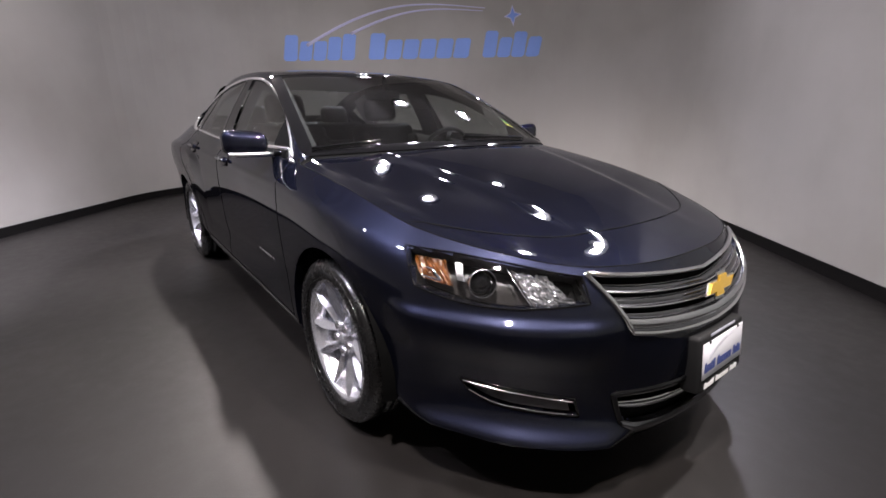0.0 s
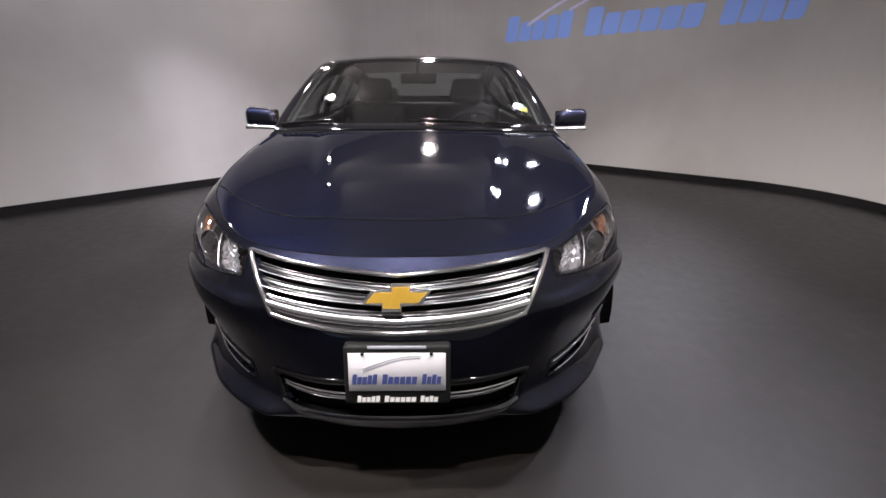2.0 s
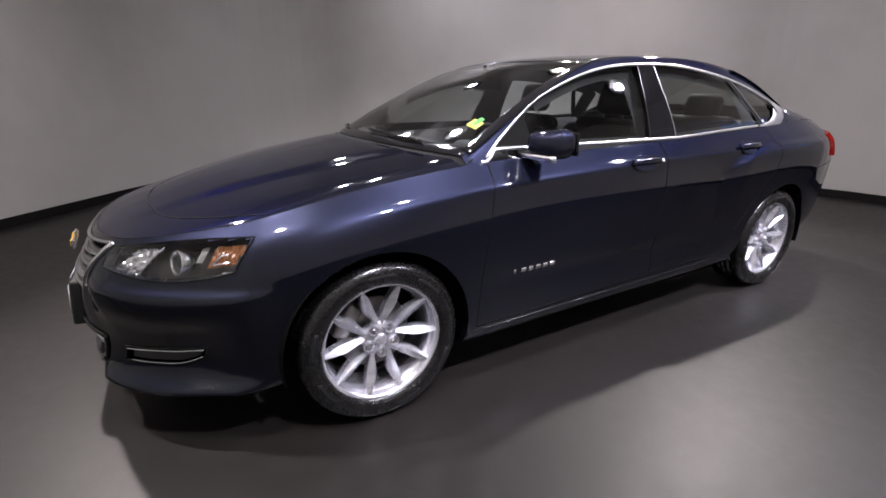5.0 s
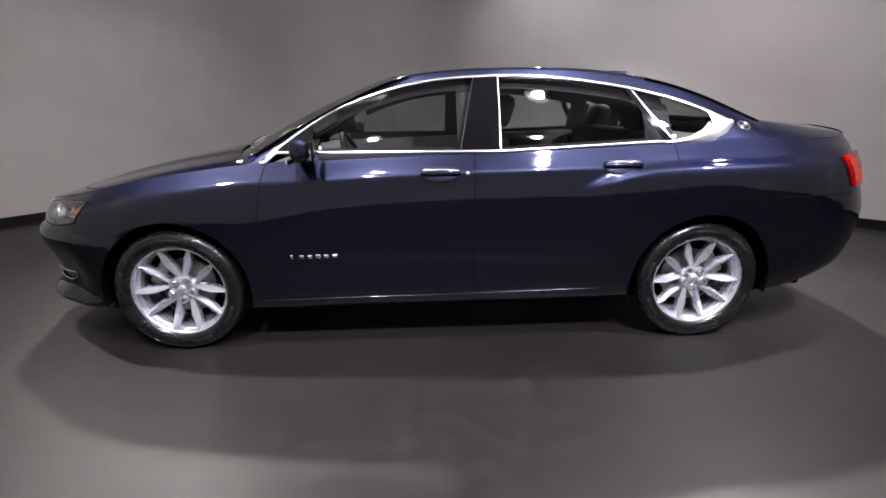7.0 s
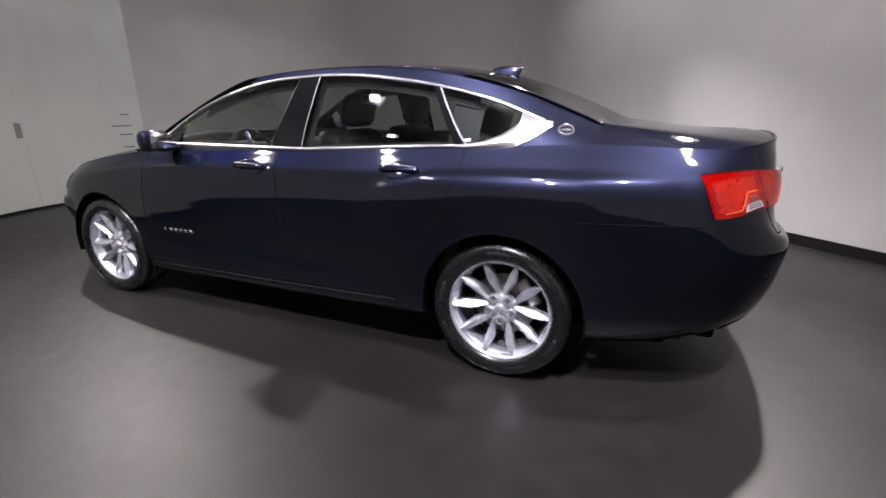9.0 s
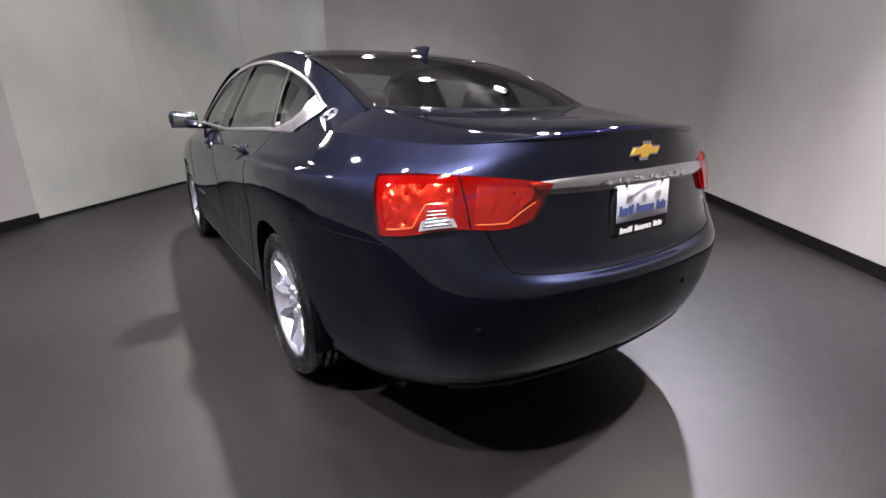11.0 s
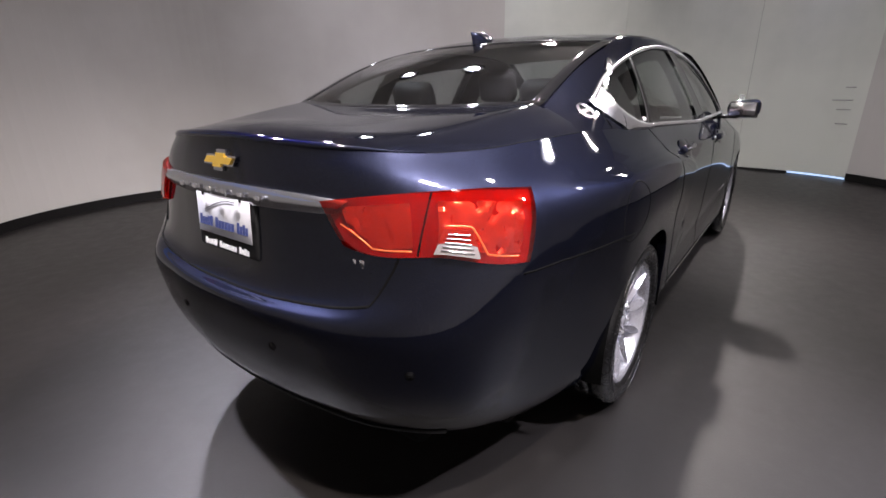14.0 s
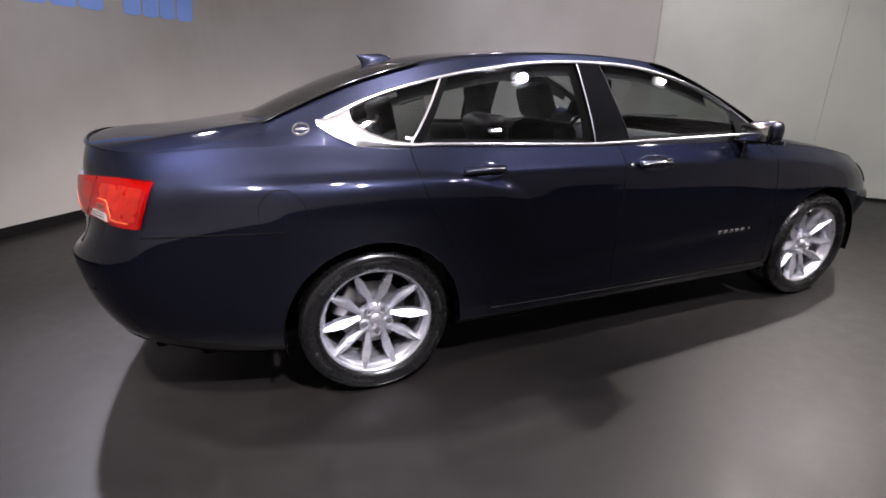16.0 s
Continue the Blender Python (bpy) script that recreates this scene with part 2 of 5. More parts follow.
def strip(points, normals, width, thick, name, material, parent, label="", taper=None):
    """A flat bar laid along points, its broad side turned to the normals."""
    pts, nor = [Vector(p) for p in points], [Vector(q).normalized() for q in normals]
    verts, n = [], len(pts)
    for i in range(n):
        along = (pts[min(i + 1, n - 1)] - pts[max(i - 1, 0)]).normalized()
        side = along.cross(nor[i]).normalized() * (width * (taper[i] if taper else 1)) / 2
        up = nor[i] * thick
        verts += [pts[i] - side, pts[i] - side * 0.8 + up, pts[i] + side * 0.8 + up, pts[i] + side]
    faces = [(4 * i + k, 4 * i + k + 1, 4 * i + k + 5, 4 * i + k + 4) for i in range(n - 1) for k in range(3)]
    faces += [(3, 2, 1, 0), (4 * n - 4, 4 * n - 3, 4 * n - 2, 4 * n - 1)]
    return child(name, mesh_of(name, verts, faces, material), parent, label)


def hermite(knots, values, at):
    """Smooth curve through values (any shape) at uneven knots."""
    k, p, t = np.asarray(knots, float), np.asarray(values, float), np.atleast_1d(np.asarray(at, float))
    h = np.diff(k)
    d = (p[1:] - p[:-1]) / h.reshape((-1,) + (1,) * (p.ndim - 1))
    m = np.empty_like(p)
    w = (h[1:] / (h[1:] + h[:-1])).reshape((-1,) + (1,) * (p.ndim - 1))
    m[1:-1] = d[:-1] * w + d[1:] * (1 - w)
    m[0], m[-1] = d[0], d[-1]
    i = np.clip(np.searchsorted(k, t, side="right") - 1, 0, len(k) - 2)
    shape = (-1,) + (1,) * (p.ndim - 1)
    s, hh = ((t - k[i]) / h[i]).reshape(shape), h[i].reshape(shape)
    return ((2 * s**3 - 3 * s**2 + 1) * p[i] + (s**3 - 2 * s**2 + s) * hh * m[i]
            + (-2 * s**3 + 3 * s**2) * p[i + 1] + (s**3 - s**2) * hh * m[i + 1])


# ---- the room: a hall with rounded corners, turned against the car ----
TURN, U0, U1, V0, V1, RAD = radians(-40.10), -4.85, 5.00, -3.96, 3.56, 2.03


def room_xy(u, v):
    return (math.cos(TURN) * u - math.sin(TURN) * v, math.sin(TURN) * u + math.cos(TURN) * v)


def outline(s, out=0.0):
    """Point and inward normal of the wall line at s in 0..4 (south west, south east, north east, north west; whole numbers are mid corners)."""
    q, t = int(s) % 4, s - int(s)
    cx, cy = ((U0 + RAD, V0 + RAD), (U1 - RAD, V0 + RAD), (U1 - RAD, V1 - RAD), (U0 + RAD, V1 - RAD))[q]
    dx, dy = ((U1 - RAD, V0 + RAD), (U1 - RAD, V1 - RAD), (U0 + RAD, V1 - RAD), (U0 + RAD, V0 + RAD))[q]
    length = math.hypot(dx - cx, dy - cy)
    bend = RAD * math.pi / 4
    d = t * (length + 2 * bend)
    start = (-math.pi / 2, 0, math.pi / 2, math.pi)[q]
    if d < bend:
        a = start - math.pi / 4 + d / RAD
        px, py = cx, cy
    elif d > bend + length:
        a = start + (d - bend - length) / RAD
        px, py = dx, dy
    else:
        a = start
        k = (d - bend) / length
        px, py = cx + (dx - cx) * k, cy + (dy - cy) * k
    n = (math.cos(a), math.sin(a))
    x, y = room_xy(px + n[0] * (RAD + out), py + n[1] * (RAD + out))
    nx, ny = room_xy(-n[0], -n[1])
    return Vector((x, y, 0)), Vector((nx, ny, 0))


def curved_slab(name, s0, s1, z0, z1, inner, outer, material, steps=48):
    verts = []
    for k in range(steps + 1):
        s = s0 + (s1 - s0) * k / steps
        a, b = outline(s, inner)[0], outline(s, outer)[0]
        verts += [(a.x, a.y, z0), (a.x, a.y, z1), (b.x, b.y, z1), (b.x, b.y, z0)]
    faces = [(4 * i + k, 4 * i + (k + 1) % 4, 4 * i + 4 + (k + 1) % 4, 4 * i + 4 + k) for i in range(steps) for k in range(4)]
    faces += [(0, 1, 2, 3), (4 * steps + 3, 4 * steps + 2, 4 * steps + 1, 4 * steps)]
    ob = new(name, mesh_of(name, verts, faces, material, False))
    return ob


DOOR0, DOOR1 = 1.79, 2.42      # stretch of the wall line that the sliding door takes
for name, s0, s1 in (("wall_south_west", 0.0, 1.0), ("wall_south_east", 1.0, DOOR0), ("wall_north_east", DOOR1, 3.0), ("wall_north_west", 3.0, 4.0)):
    tagged(curved_slab(name, s0, s1, 0.0, CEIL, 0.0, 0.15, WALL), "smooth warm grey painted wall with rounded ends", "wall", kind="structure")
    tagged(curved_slab("baseboard", s0, s1, 0.0, 0.10, -0.012, -0.001, BASE), "black vinyl baseboard along the grey wall", "baseboard", kind="structure")


def sheet(name, z0, z1, grow, material, label, category):
    ring = [outline(4 * k / 160, grow)[0] for k in range(160)]
    bm = bmesh.new()
    low, top = [bm.verts.new((p.x, p.y, z0)) for p in ring], [bm.verts.new((p.x, p.y, z1)) for p in ring]
    bm.faces.new(top)
    bm.faces.new(low[::-1])
    for i in range(160):
        bm.faces.new((low[i], low[(i + 1) % 160], top[(i + 1) % 160], top[i]))
    me = bpy.data.meshes.new(name)
    bm.to_mesh(me)
    bm.free()
    me.materials.append(material)
    return tagged(new(name, me), label, category, kind="structure")


sheet("floor", -0.12, 0.0, 0.6, FLOOR, "dark grey scuffed sealed concrete floor", "floor")
sheet("ceiling", CEIL, CEIL + 0.12, 0.3, CEILING, "plain grey painted ceiling", "ceiling")


def sliding_door():
    """A tall curved door of pale upright leaves that closes the corner."""
    door = tagged(new("door_1"), "pale green grey curved folding door, closed", "door", kind="structure")
    count = 3
    for k in range(count):
        a = DOOR0 + (DOOR1 - DOOR0) * k / count
        b = DOOR0 + (DOOR1 - DOOR0) * (k + 1) / count - 0.0004
        leaf = curved_slab("leaf", a, b, 0.035, CEIL - 0.02, 0.012, 0.06, PANEL, 24)
        leaf.parent = door
    rail = curved_slab("bottom_rail", DOOR0 + 0.11, DOOR1, 0.001, 0.03, 0.03, 0.05, MATT, 40)
    rail.parent = door
    gap = curved_slab("daylight_gap", DOOR0 + 0.002, DOOR0 + 0.11, 0.004, 0.042, 0.062, 0.07, lamp_material("daylight", (0.42, 0.62, 1.0), 0.8), 24)
    gap.parent = door
    tagged(gap, "bluish daylight showing under the door")
    for z, wide in ((1.18, 0.05), (1.02, 0.10), (0.90, 0.07), (0.72, 0.06)):
        s = DOOR0 + 0.022
        bar = curved_slab("pull_bar", s, s + wide * 0.35, z, z + 0.012, 0.004, 0.016, SATIN, 6)
        bar.parent = door
    lock = curved_slab("lock_plate", DOOR0 + 0.212, DOOR0 + 0.220, 0.92, 1.10, 0.004, 0.013, SATIN, 4)
    lock.parent = door
    tagged(lock, "dull grey lock plate")
    return door


sliding_door()


def spot_lamp(place, aim, watts, cone, colour):
    """A ceiling spotlight: stem, can, ring and lit disc, with its lamp in front of the disc."""
    base = Vector((*place, CEIL))
    pivot = Vector((*place, CEIL - 0.22))
    ob = thing("ceiling_spotlight", "black can spotlight hanging from the ceiling, lit", "spotlight", "ceiling spotlights", base)
    m = look(pivot - base, Vector(aim) - base)
    bm = bmesh.new()
    bmesh.ops.create_cone(bm, cap_ends=True, segments=16, radius1=0.012, radius2=0.012, depth=0.2, matrix=Matrix.Translation((0, 0, -0.10)))
    part("stem", bm, CANMETAL, ob)
    verts, faces = lathe([(0.0, 0.10), (0.08, 0.10), (0.160, 0.06), (0.168, -0.08), (0.160, -0.08), (0.155, -0.055), (0.0, -0.055)], 32)
    body = mesh_of("can", verts, faces, CANMETAL)
    body.transform(m @ pose(0, 0, 0, 90, 0, 0))
    child("can", body, ob)
    bm = bmesh.new()
    bmesh.ops.create_circle(bm, cap_ends=True, segments=32, radius=0.075, matrix=m @ pose(0, 0, -0.068))
    part("lit_disc", bm, lamp_material("lit_disc", colour, 260.0), ob, "glowing lamp face")
    data = bpy.data.lights.new("spot", "SPOT")
    data.energy, data.spot_size, data.spot_blend, data.shadow_soft_size, data.color = watts, radians(cone), 0.9, 0.07, colour
    lamp = new("spot_light", data)
    lamp.parent = ob
    lamp.matrix_basis = m @ pose(0, 0, -0.09)
    return ob


for place, aim, watts, cone, colour in SPOTS:
    spot_lamp(place, aim, watts, cone, colour)

# ---- the car: x forward, y to its left, wheels on the floor ----
car = thing("car", "glossy dark navy four-door sedan parked on the dark floor", "car")
AXLE_F, AXLE_R, WHEEL_Z, ARCH = 1.4185, -1.4185, 0.338, 0.388

# body sections from the nose round one side to the tail; rows run from the underside to the top edge
SECTIONS = []


def section(xs, ys, zs):
    n = 9
    full = [[v] * n if isinstance(v, (int, float)) else v for v in (xs, ys, zs)]
    SECTIONS.append(np.array(full, float).T)


section([2.30, 2.40, 2.435, 2.455, 2.462, 2.452, 2.425, 2.39, 2.345], 0.0, [0.17, 0.185, 0.25, 0.36, 0.47, 0.57, 0.66, 0.72, 0.775])
section([2.28, 2.37, 2.41, 2.43, 2.436, 2.427, 2.402, 2.37, 2.325], 0.25, [0.17, 0.185, 0.25, 0.36, 0.47, 0.57, 0.66, 0.725, 0.778])
section([2.18, 2.285, 2.318, 2.310, 2.325, 2.342, 2.332, 2.290, 2.242], [0.45, 0.47, 0.478, 0.48, 0.483, 0.483, 0.48, 0.478, 0.475], [0.17, 0.19, 0.25, 0.36, 0.47, 0.57, 0.665, 0.735, 0.79])
section([2.05, 2.14, 2.175, 2.160, 2.183, 2.206, 2.194, 2.155, 2.10], [0.59, 0.622, 0.638, 0.634, 0.643, 0.658, 0.648, 0.635, 0.61], [0.17, 0.195, 0.255, 0.36, 0.47, 0.57, 0.67, 0.75, 0.815])
section([1.93, 2.0, 2.03, 2.022, 2.040, 2.060, 2.052, 2.015, 1.95], [0.66, 0.705, 0.732, 0.730, 0.744, 0.763, 0.752, 0.740, 0.70], [0.17, 0.20, 0.26, 0.365, 0.475, 0.58, 0.685, 0.765, 0.842])
section([1.82, 1.86, 1.89, 1.90, 1.903, 1.905, 1.90, 1.868, 1.81], [0.70, 0.775, 0.810, 0.815, 0.828, 0.844, 0.838, 0.816, 0.762], [0.18, 0.21, 0.265, 0.37, 0.48, 0.59, 0.70, 0.79, 0.872])
section([1.72, 1.73, 1.74, 1.75, 1.75, 1.75, 1.74, 1.72, 1.68], [0.72, 0.812, 0.856, 0.869, 0.875, 0.882, 0.883, 0.854, 0.785], [0.18, 0.215, 0.27, 0.375, 0.49, 0.61, 0.725, 0.82, 0.902])
section(1.40, [0.72, 0.84, 0.882, 0.895, 0.903, 0.911, 0.913, 0.882, 0.80], [0.18, 0.22, 0.28, 0.39, 0.52, 0.65, 0.77, 0.87, 0.953])
section(1.00, [0.72, 0.865, 0.893, 0.905, 0.912, 0.916, 0.914, 0.893, 0.815], [0.18, 0.225, 0.285, 0.41, 0.55, 0.68, 0.81, 0.915, 1.003])
section(0.50, [0.72, 0.868, 0.893, 0.902, 0.909, 0.914, 0.918, 0.902, 0.833], [0.18, 0.235, 0.295, 0.42, 0.56, 0.69, 0.83, 0.945, 1.025])
section(0.00, [0.72, 0.868, 0.893, 0.901, 0.907, 0.913, 0.919, 0.905, 0.838], [0.18, 0.24, 0.30, 0.43, 0.57, 0.70, 0.84, 0.957, 1.042])
section(-0.50, [0.72, 0.868, 0.893, 0.901, 0.907, 0.913, 0.919, 0.904, 0.833], [0.18, 0.245, 0.31, 0.44, 0.575, 0.71, 0.85, 0.968, 1.064])
section(-1.00, [0.72, 0.865, 0.892, 0.904, 0.912, 0.919, 0.922, 0.896, 0.815], [0.18, 0.25, 0.32, 0.45, 0.58, 0.72, 0.86, 0.980, 1.086])
section(-1.42, [0.72, 0.855, 0.887, 0.903, 0.913, 0.920, 0.923, 0.900, 0.788], [0.18, 0.25, 0.32, 0.45, 0.585, 0.72, 0.865, 0.988, 1.100])
section(-1.80, [0.70, 0.825, 0.865, 0.887, 0.897, 0.904, 0.904, 0.876, 0.752], [0.19, 0.255, 0.325, 0.45, 0.585, 0.72, 0.865, 0.992, 1.112])
section([-2.05, -2.06, -2.08, -2.10, -2.11, -2.11, -2.10, -2.08, -2.04], [0.66, 0.76, 0.803, 0.828, 0.839, 0.849, 0.852, 0.818, 0.700], [0.20, 0.265, 0.335, 0.455, 0.59, 0.72, 0.865, 0.990, 1.104])
section([-2.16, -2.195, -2.232, -2.270, -2.288, -2.292, -2.268, -2.24, -2.19], [0.61, 0.71, 0.756, 0.778, 0.789, 0.798, 0.797, 0.755, 0.650], [0.21, 0.28, 0.345, 0.46, 0.59, 0.72, 0.865, 0.995, 1.096])
section([-2.25, -2.315, -2.366, -2.412, -2.435, -2.442, -2.400, -2.358, -2.325], [0.53, 0.63, 0.675, 0.698, 0.703, 0.70, 0.685, 0.648, 0.572], [0.22, 0.29, 0.355, 0.465, 0.59, 0.71, 0.865, 1.005, 1.097])
section([-2.34, -2.412, -2.473, -2.524, -2.551, -2.559, -2.500, -2.460, -2.435], [0.42, 0.49, 0.52, 0.54, 0.543, 0.54, 0.528, 0.51, 0.455], [0.23, 0.30, 0.36, 0.47, 0.59, 0.70, 0.80, 1.02, 1.112])
section([-2.40, -2.470, -2.531, -2.579, -2.605, -2.614, -2.553, -2.522, -2.508], [0.23, 0.26, 0.275, 0.28, 0.28, 0.28, 0.278, 0.27, 0.24], [0.23, 0.30, 0.365, 0.475, 0.59, 0.695, 0.765, 1.03, 1.127])
section([-2.42, -2.485, -2.546, -2.591, -2.618, -2.627, -2.562, -2.536, -2.525], 0.0, [0.23, 0.30, 0.365, 0.475, 0.59, 0.692, 0.755, 1.035, 1.135])
CTRL = np.array(SECTIONS)
ghost = CTRL[[1, -2]] * (1, -1, 1)
CTRL = np.concatenate([ghost[:1], CTRL, ghost[1:]])
UK = np.concatenate([[0], np.cumsum(np.linalg.norm(np.diff(CTRL[:, 5], axis=0), axis=1))])
UK -= UK[1]
VK = np.array([0.0, 0.11, 0.19, 0.31, 0.43, 0.55, 0.68, 0.79, 0.89])
U_END = UK[-2]


def band(u, v):
    """Points of the body side for arrays u (round the body, metres) and v (up)."""
    u, v = np.broadcast_arrays(np.asarray(u, float), np.asarray(v, float))
    rows = hermite(UK, CTRL, u.ravel())                      # n x rows x 3
    i = np.clip(np.searchsorted(VK, v.ravel(), side="right") - 1, 0, len(VK) - 2)
    h = np.diff(VK)
    d = np.diff(rows, axis=1) / h[None, :, None]
    m = np.empty_like(rows)
    w = (h[1:] / (h[1:] + h[:-1]))[None, :, None]
    m[:, 1:-1] = d[:, :-1] * w + d[:, 1:] * (1 - w)
    m[:, 0], m[:, -1] = d[:, 0], d[:, -1]
    k = np.arange(len(rows))
    s, hh = ((v.ravel() - VK[i]) / h[i])[:, None], h[i][:, None]
    p = ((2 * s**3 - 3 * s**2 + 1) * rows[k, i] + (s**3 - 2 * s**2 + s) * hh * m[k, i]
         + (-2 * s**3 + 3 * s**2) * rows[k, i + 1] + (s**3 - s**2) * hh * m[k, i + 1])
    # haunch: a soft swell over the rear wheel and a fine crease low on the doors
    x, z = p[:, 0], p[:, 2]
    p[:, 1] += 0.012 * np.exp(-((x + 1.50) / 0.55) ** 2 - ((z - 0.90) / 0.10) ** 2) * np.clip(p[:, 1] / 0.8, 0, 1)
    p[:, 1] -= 0.010 * np.exp(-((z - 0.47 - 0.03 * x) / 0.05) ** 2) * np.exp(-(x / 0.85) ** 4)
    zc = np.interp(-x, [-1.5, -1.0, 0.0, 1.0, 1.6, 2.3], [0.86, 0.915, 0.957, 0.980, 0.992, 1.0])
    p[:, 1] += 0.006 * np.exp(-((z - zc) / 0.022) ** 2) * np.clip((1.6 - x) / 0.4, 0, 1) * np.clip((x + 1.20) / 0.35, 0, 1)
    # rear haunch: its edge runs in from the tail lamp and drops across the rear door
    top = np.interp(-x, [0.70, 0.80, 0.90, 1.00, 1.10, 1.25, 1.42, 1.80, 2.30], [0.86, 0.905, 0.940, 0.965, 0.980, 0.990, 0.995, 1.0, 1.0])
    swell = 0.5 * (1 + np.tanh((top - z) / 0.011)) * np.exp(-((np.maximum(top - z, 0)) / 0.30) ** 2)
    p[:, 1] += 0.033 * swell * np.clip((-0.68 - x) / 0.20, 0, 1) * np.clip((x + 2.12) / 0.35, 0, 1)
    # bumper: a rounded ledge under the headlights
    ledge = 0.5 * (1 + np.tanh((0.645 - z) / 0.012)) * np.exp(-(np.maximum(0.645 - z, 0) / 0.16) ** 2)
    ledge *= 0.024 * np.clip((x - 1.80) / 0.12, 0, 1) * np.clip((p[:, 1] - 0.40) / 0.10, 0, 1)
    # chin: a blade low on the front corners
    blade = 0.050 * np.exp(-((z - 0.240) / np.where(z > 0.240, 0.036, 0.024)) ** 2) * np.clip((x - 1.80) / 0.15, 0, 1) * np.clip((p[:, 1] - 0.30) / 0.12, 0, 1)
    out = np.stack([p[:, 0] - 1.55, p[:, 1]], 1)
    out /= np.linalg.norm(out, axis=1, keepdims=True) + 1e-9
    p[:, :2] += out * (blade + ledge)[:, None]
    return p.reshape(u.shape + (3,))


def band_normal(u, v):
    e = 1e-3
    du, dv = band(u + e, v) - band(u - e, v), band(u, np.minimum(v + e, VK[-1])) - band(u, np.maximum(v - e, 0))
    n = np.cross(du, dv)
    n /= np.linalg.norm(n, axis=-1, keepdims=True) + 1e-12
    out = band(u, v) * (1, 1, 0)
    flip = np.where((n * (out - (0.3, 0, 0) * np.sign(out))).sum(-1, keepdims=True) < 0, -1, 1)
    return n * flip


_us, _vs = np.linspace(0, U_END, 700), np.linspace(0, VK[-1], 90)
_dense = band(_us[:, None], _vs[None, :])


def uv_at(p):
    """The place on the body side nearest to a point."""
    d = ((_dense - np.asarray(p, float) * (1, 1 if p[1] >= 0 else -1, 1)) ** 2).sum(-1)
    i, j = np.unravel_index(np.argmin(d), d.shape)
    u, v, su, sv = _us[i], _vs[j], _us[1], _vs[1]
    for _ in range(3):
        uu, vv = np.clip(np.linspace(u - su, u + su, 9), 0, U_END)[:, None], np.clip(np.linspace(v - sv, v + sv, 9), 0, VK[-1])[None, :]
        q = ((band(uu + 0 * vv, vv + 0 * uu) - np.asarray(p, float) * (1, 1 if p[1] >= 0 else -1, 1)) ** 2).sum(-1)
        a, b = np.unravel_index(np.argmin(q), q.shape)
        u, v, su, sv = float(uu[a, 0]), float(vv[0, b]), su / 4, sv / 4
    return u, v


def u_of_x(x, v):
    p = band(_us, np.full_like(_us, v))[:, 0]
    return float(np.interp(-x, -p, _us))


def v_of_z(u, z):
    p = band(np.full_like(_vs, u), _vs)[:, 2]
    return float(np.interp(z, p, _vs))


# the grid of the body side, its upright lines bent to the door gaps
NV = 91
V_LINES = np.linspace(0, VK[-1], NV)
U_FINE = 1.02
U_LINES = np.concatenate([np.arange(0, U_FINE, 0.009), np.linspace(U_FINE, U_END, int((U_END - U_FINE) / 0.02))])
NU = len(U_LINES)
U_GRID = np.repeat(U_LINES[:, None], NV, 1)


def gap_front(z):
    return 0.985 - 0.075 * np.clip((z - 0.3) / 0.66, 0, 1.2) ** 1.5


def gap_middle(z):
    return -0.165 + 0.0 * z


def gap_rear(z):
    return np.interp(z, [0.2, 0.33, 0.45, 0.60, 0.72, 0.85, 0.97, 1.10], [-0.84, -0.86, -0.92, -1.01, -1.10, -1.175, -1.215, -1.225])


CUTS = {}
for key, gap in (("front", gap_front), ("middle", gap_middle), ("rear", gap_rear)):
    mid = u_of_x(float(gap(np.array(0.65))), 0.5)
    i0 = int(np.argmin(np.abs(U_LINES - mid)))
    CUTS[key] = i0
    for j in range(NV):
        u = U_LINES[i0]
        for _ in range(4):
            z = band(u, V_LINES[j])[2]
            u = u_of_x(float(gap(np.array(z))), V_LINES[j])
        shift = u - U_LINES[i0]
        for i in range(i0 - 17, i0 + 18):
            U_GRID[i, j] += shift * (1 - abs(i - i0) / 18)

# the gap of the trunk lid slants inwards below the lamps
I_LID = int(np.argmin(np.abs(U_LINES - uv_at((-2.44, 0.59, 0.86))[0])))
for j in range(NV):
    line = band(_us[-200:], np.full(200, V_LINES[j]))
    z = float(np.interp(U_LINES[I_LID], _us[-200:], line[:, 2]))
    y = float(np.interp(z, [0.66, 0.70, 0.76, 0.86, 1.02, 1.13], [0.46, 0.475, 0.53, 0.585, 0.60, 0.565]))
    shift = float(np.interp(-y, -line[:, 1], _us[-200:])) - U_LINES[I_LID]
    for i in range(I_LID - 14, I_LID + 15):
        U_GRID[i, j] += shift * (1 - abs(i - I_LID) / 15)

GRID = band(U_GRID, np.repeat(V_LINES[None, :], NU, 0))
NORM = band_normal(U_GRID, np.repeat(V_LINES[None, :], NU, 0))
I_BUMPF = int(np.argmin(np.abs(U_LINES - u_of_x(1.885, 0.45))))
I_BUMPR = int(np.argmin(np.abs(U_LINES - u_of_x(-1.76, 0.45))))
J_SILL = int(np.argmin(np.abs(V_LINES - 0.205)))
J_BUMPR = int(np.argmin(np.abs(V_LINES - 0.63)))


def blocks(p, poly):
    """Whether (a, b) lies inside a polygon."""
    a, b, inside = p[0], p[1], False
    for k in range(len(poly)):
        (x0, y0), (x1, y1) = poly[k], poly[k - 1]
        if (y0 > b) != (y1 > b) and a < (x1 - x0) * (b - y0) / (y1 - y0) + x0:
            inside = not inside
    return inside


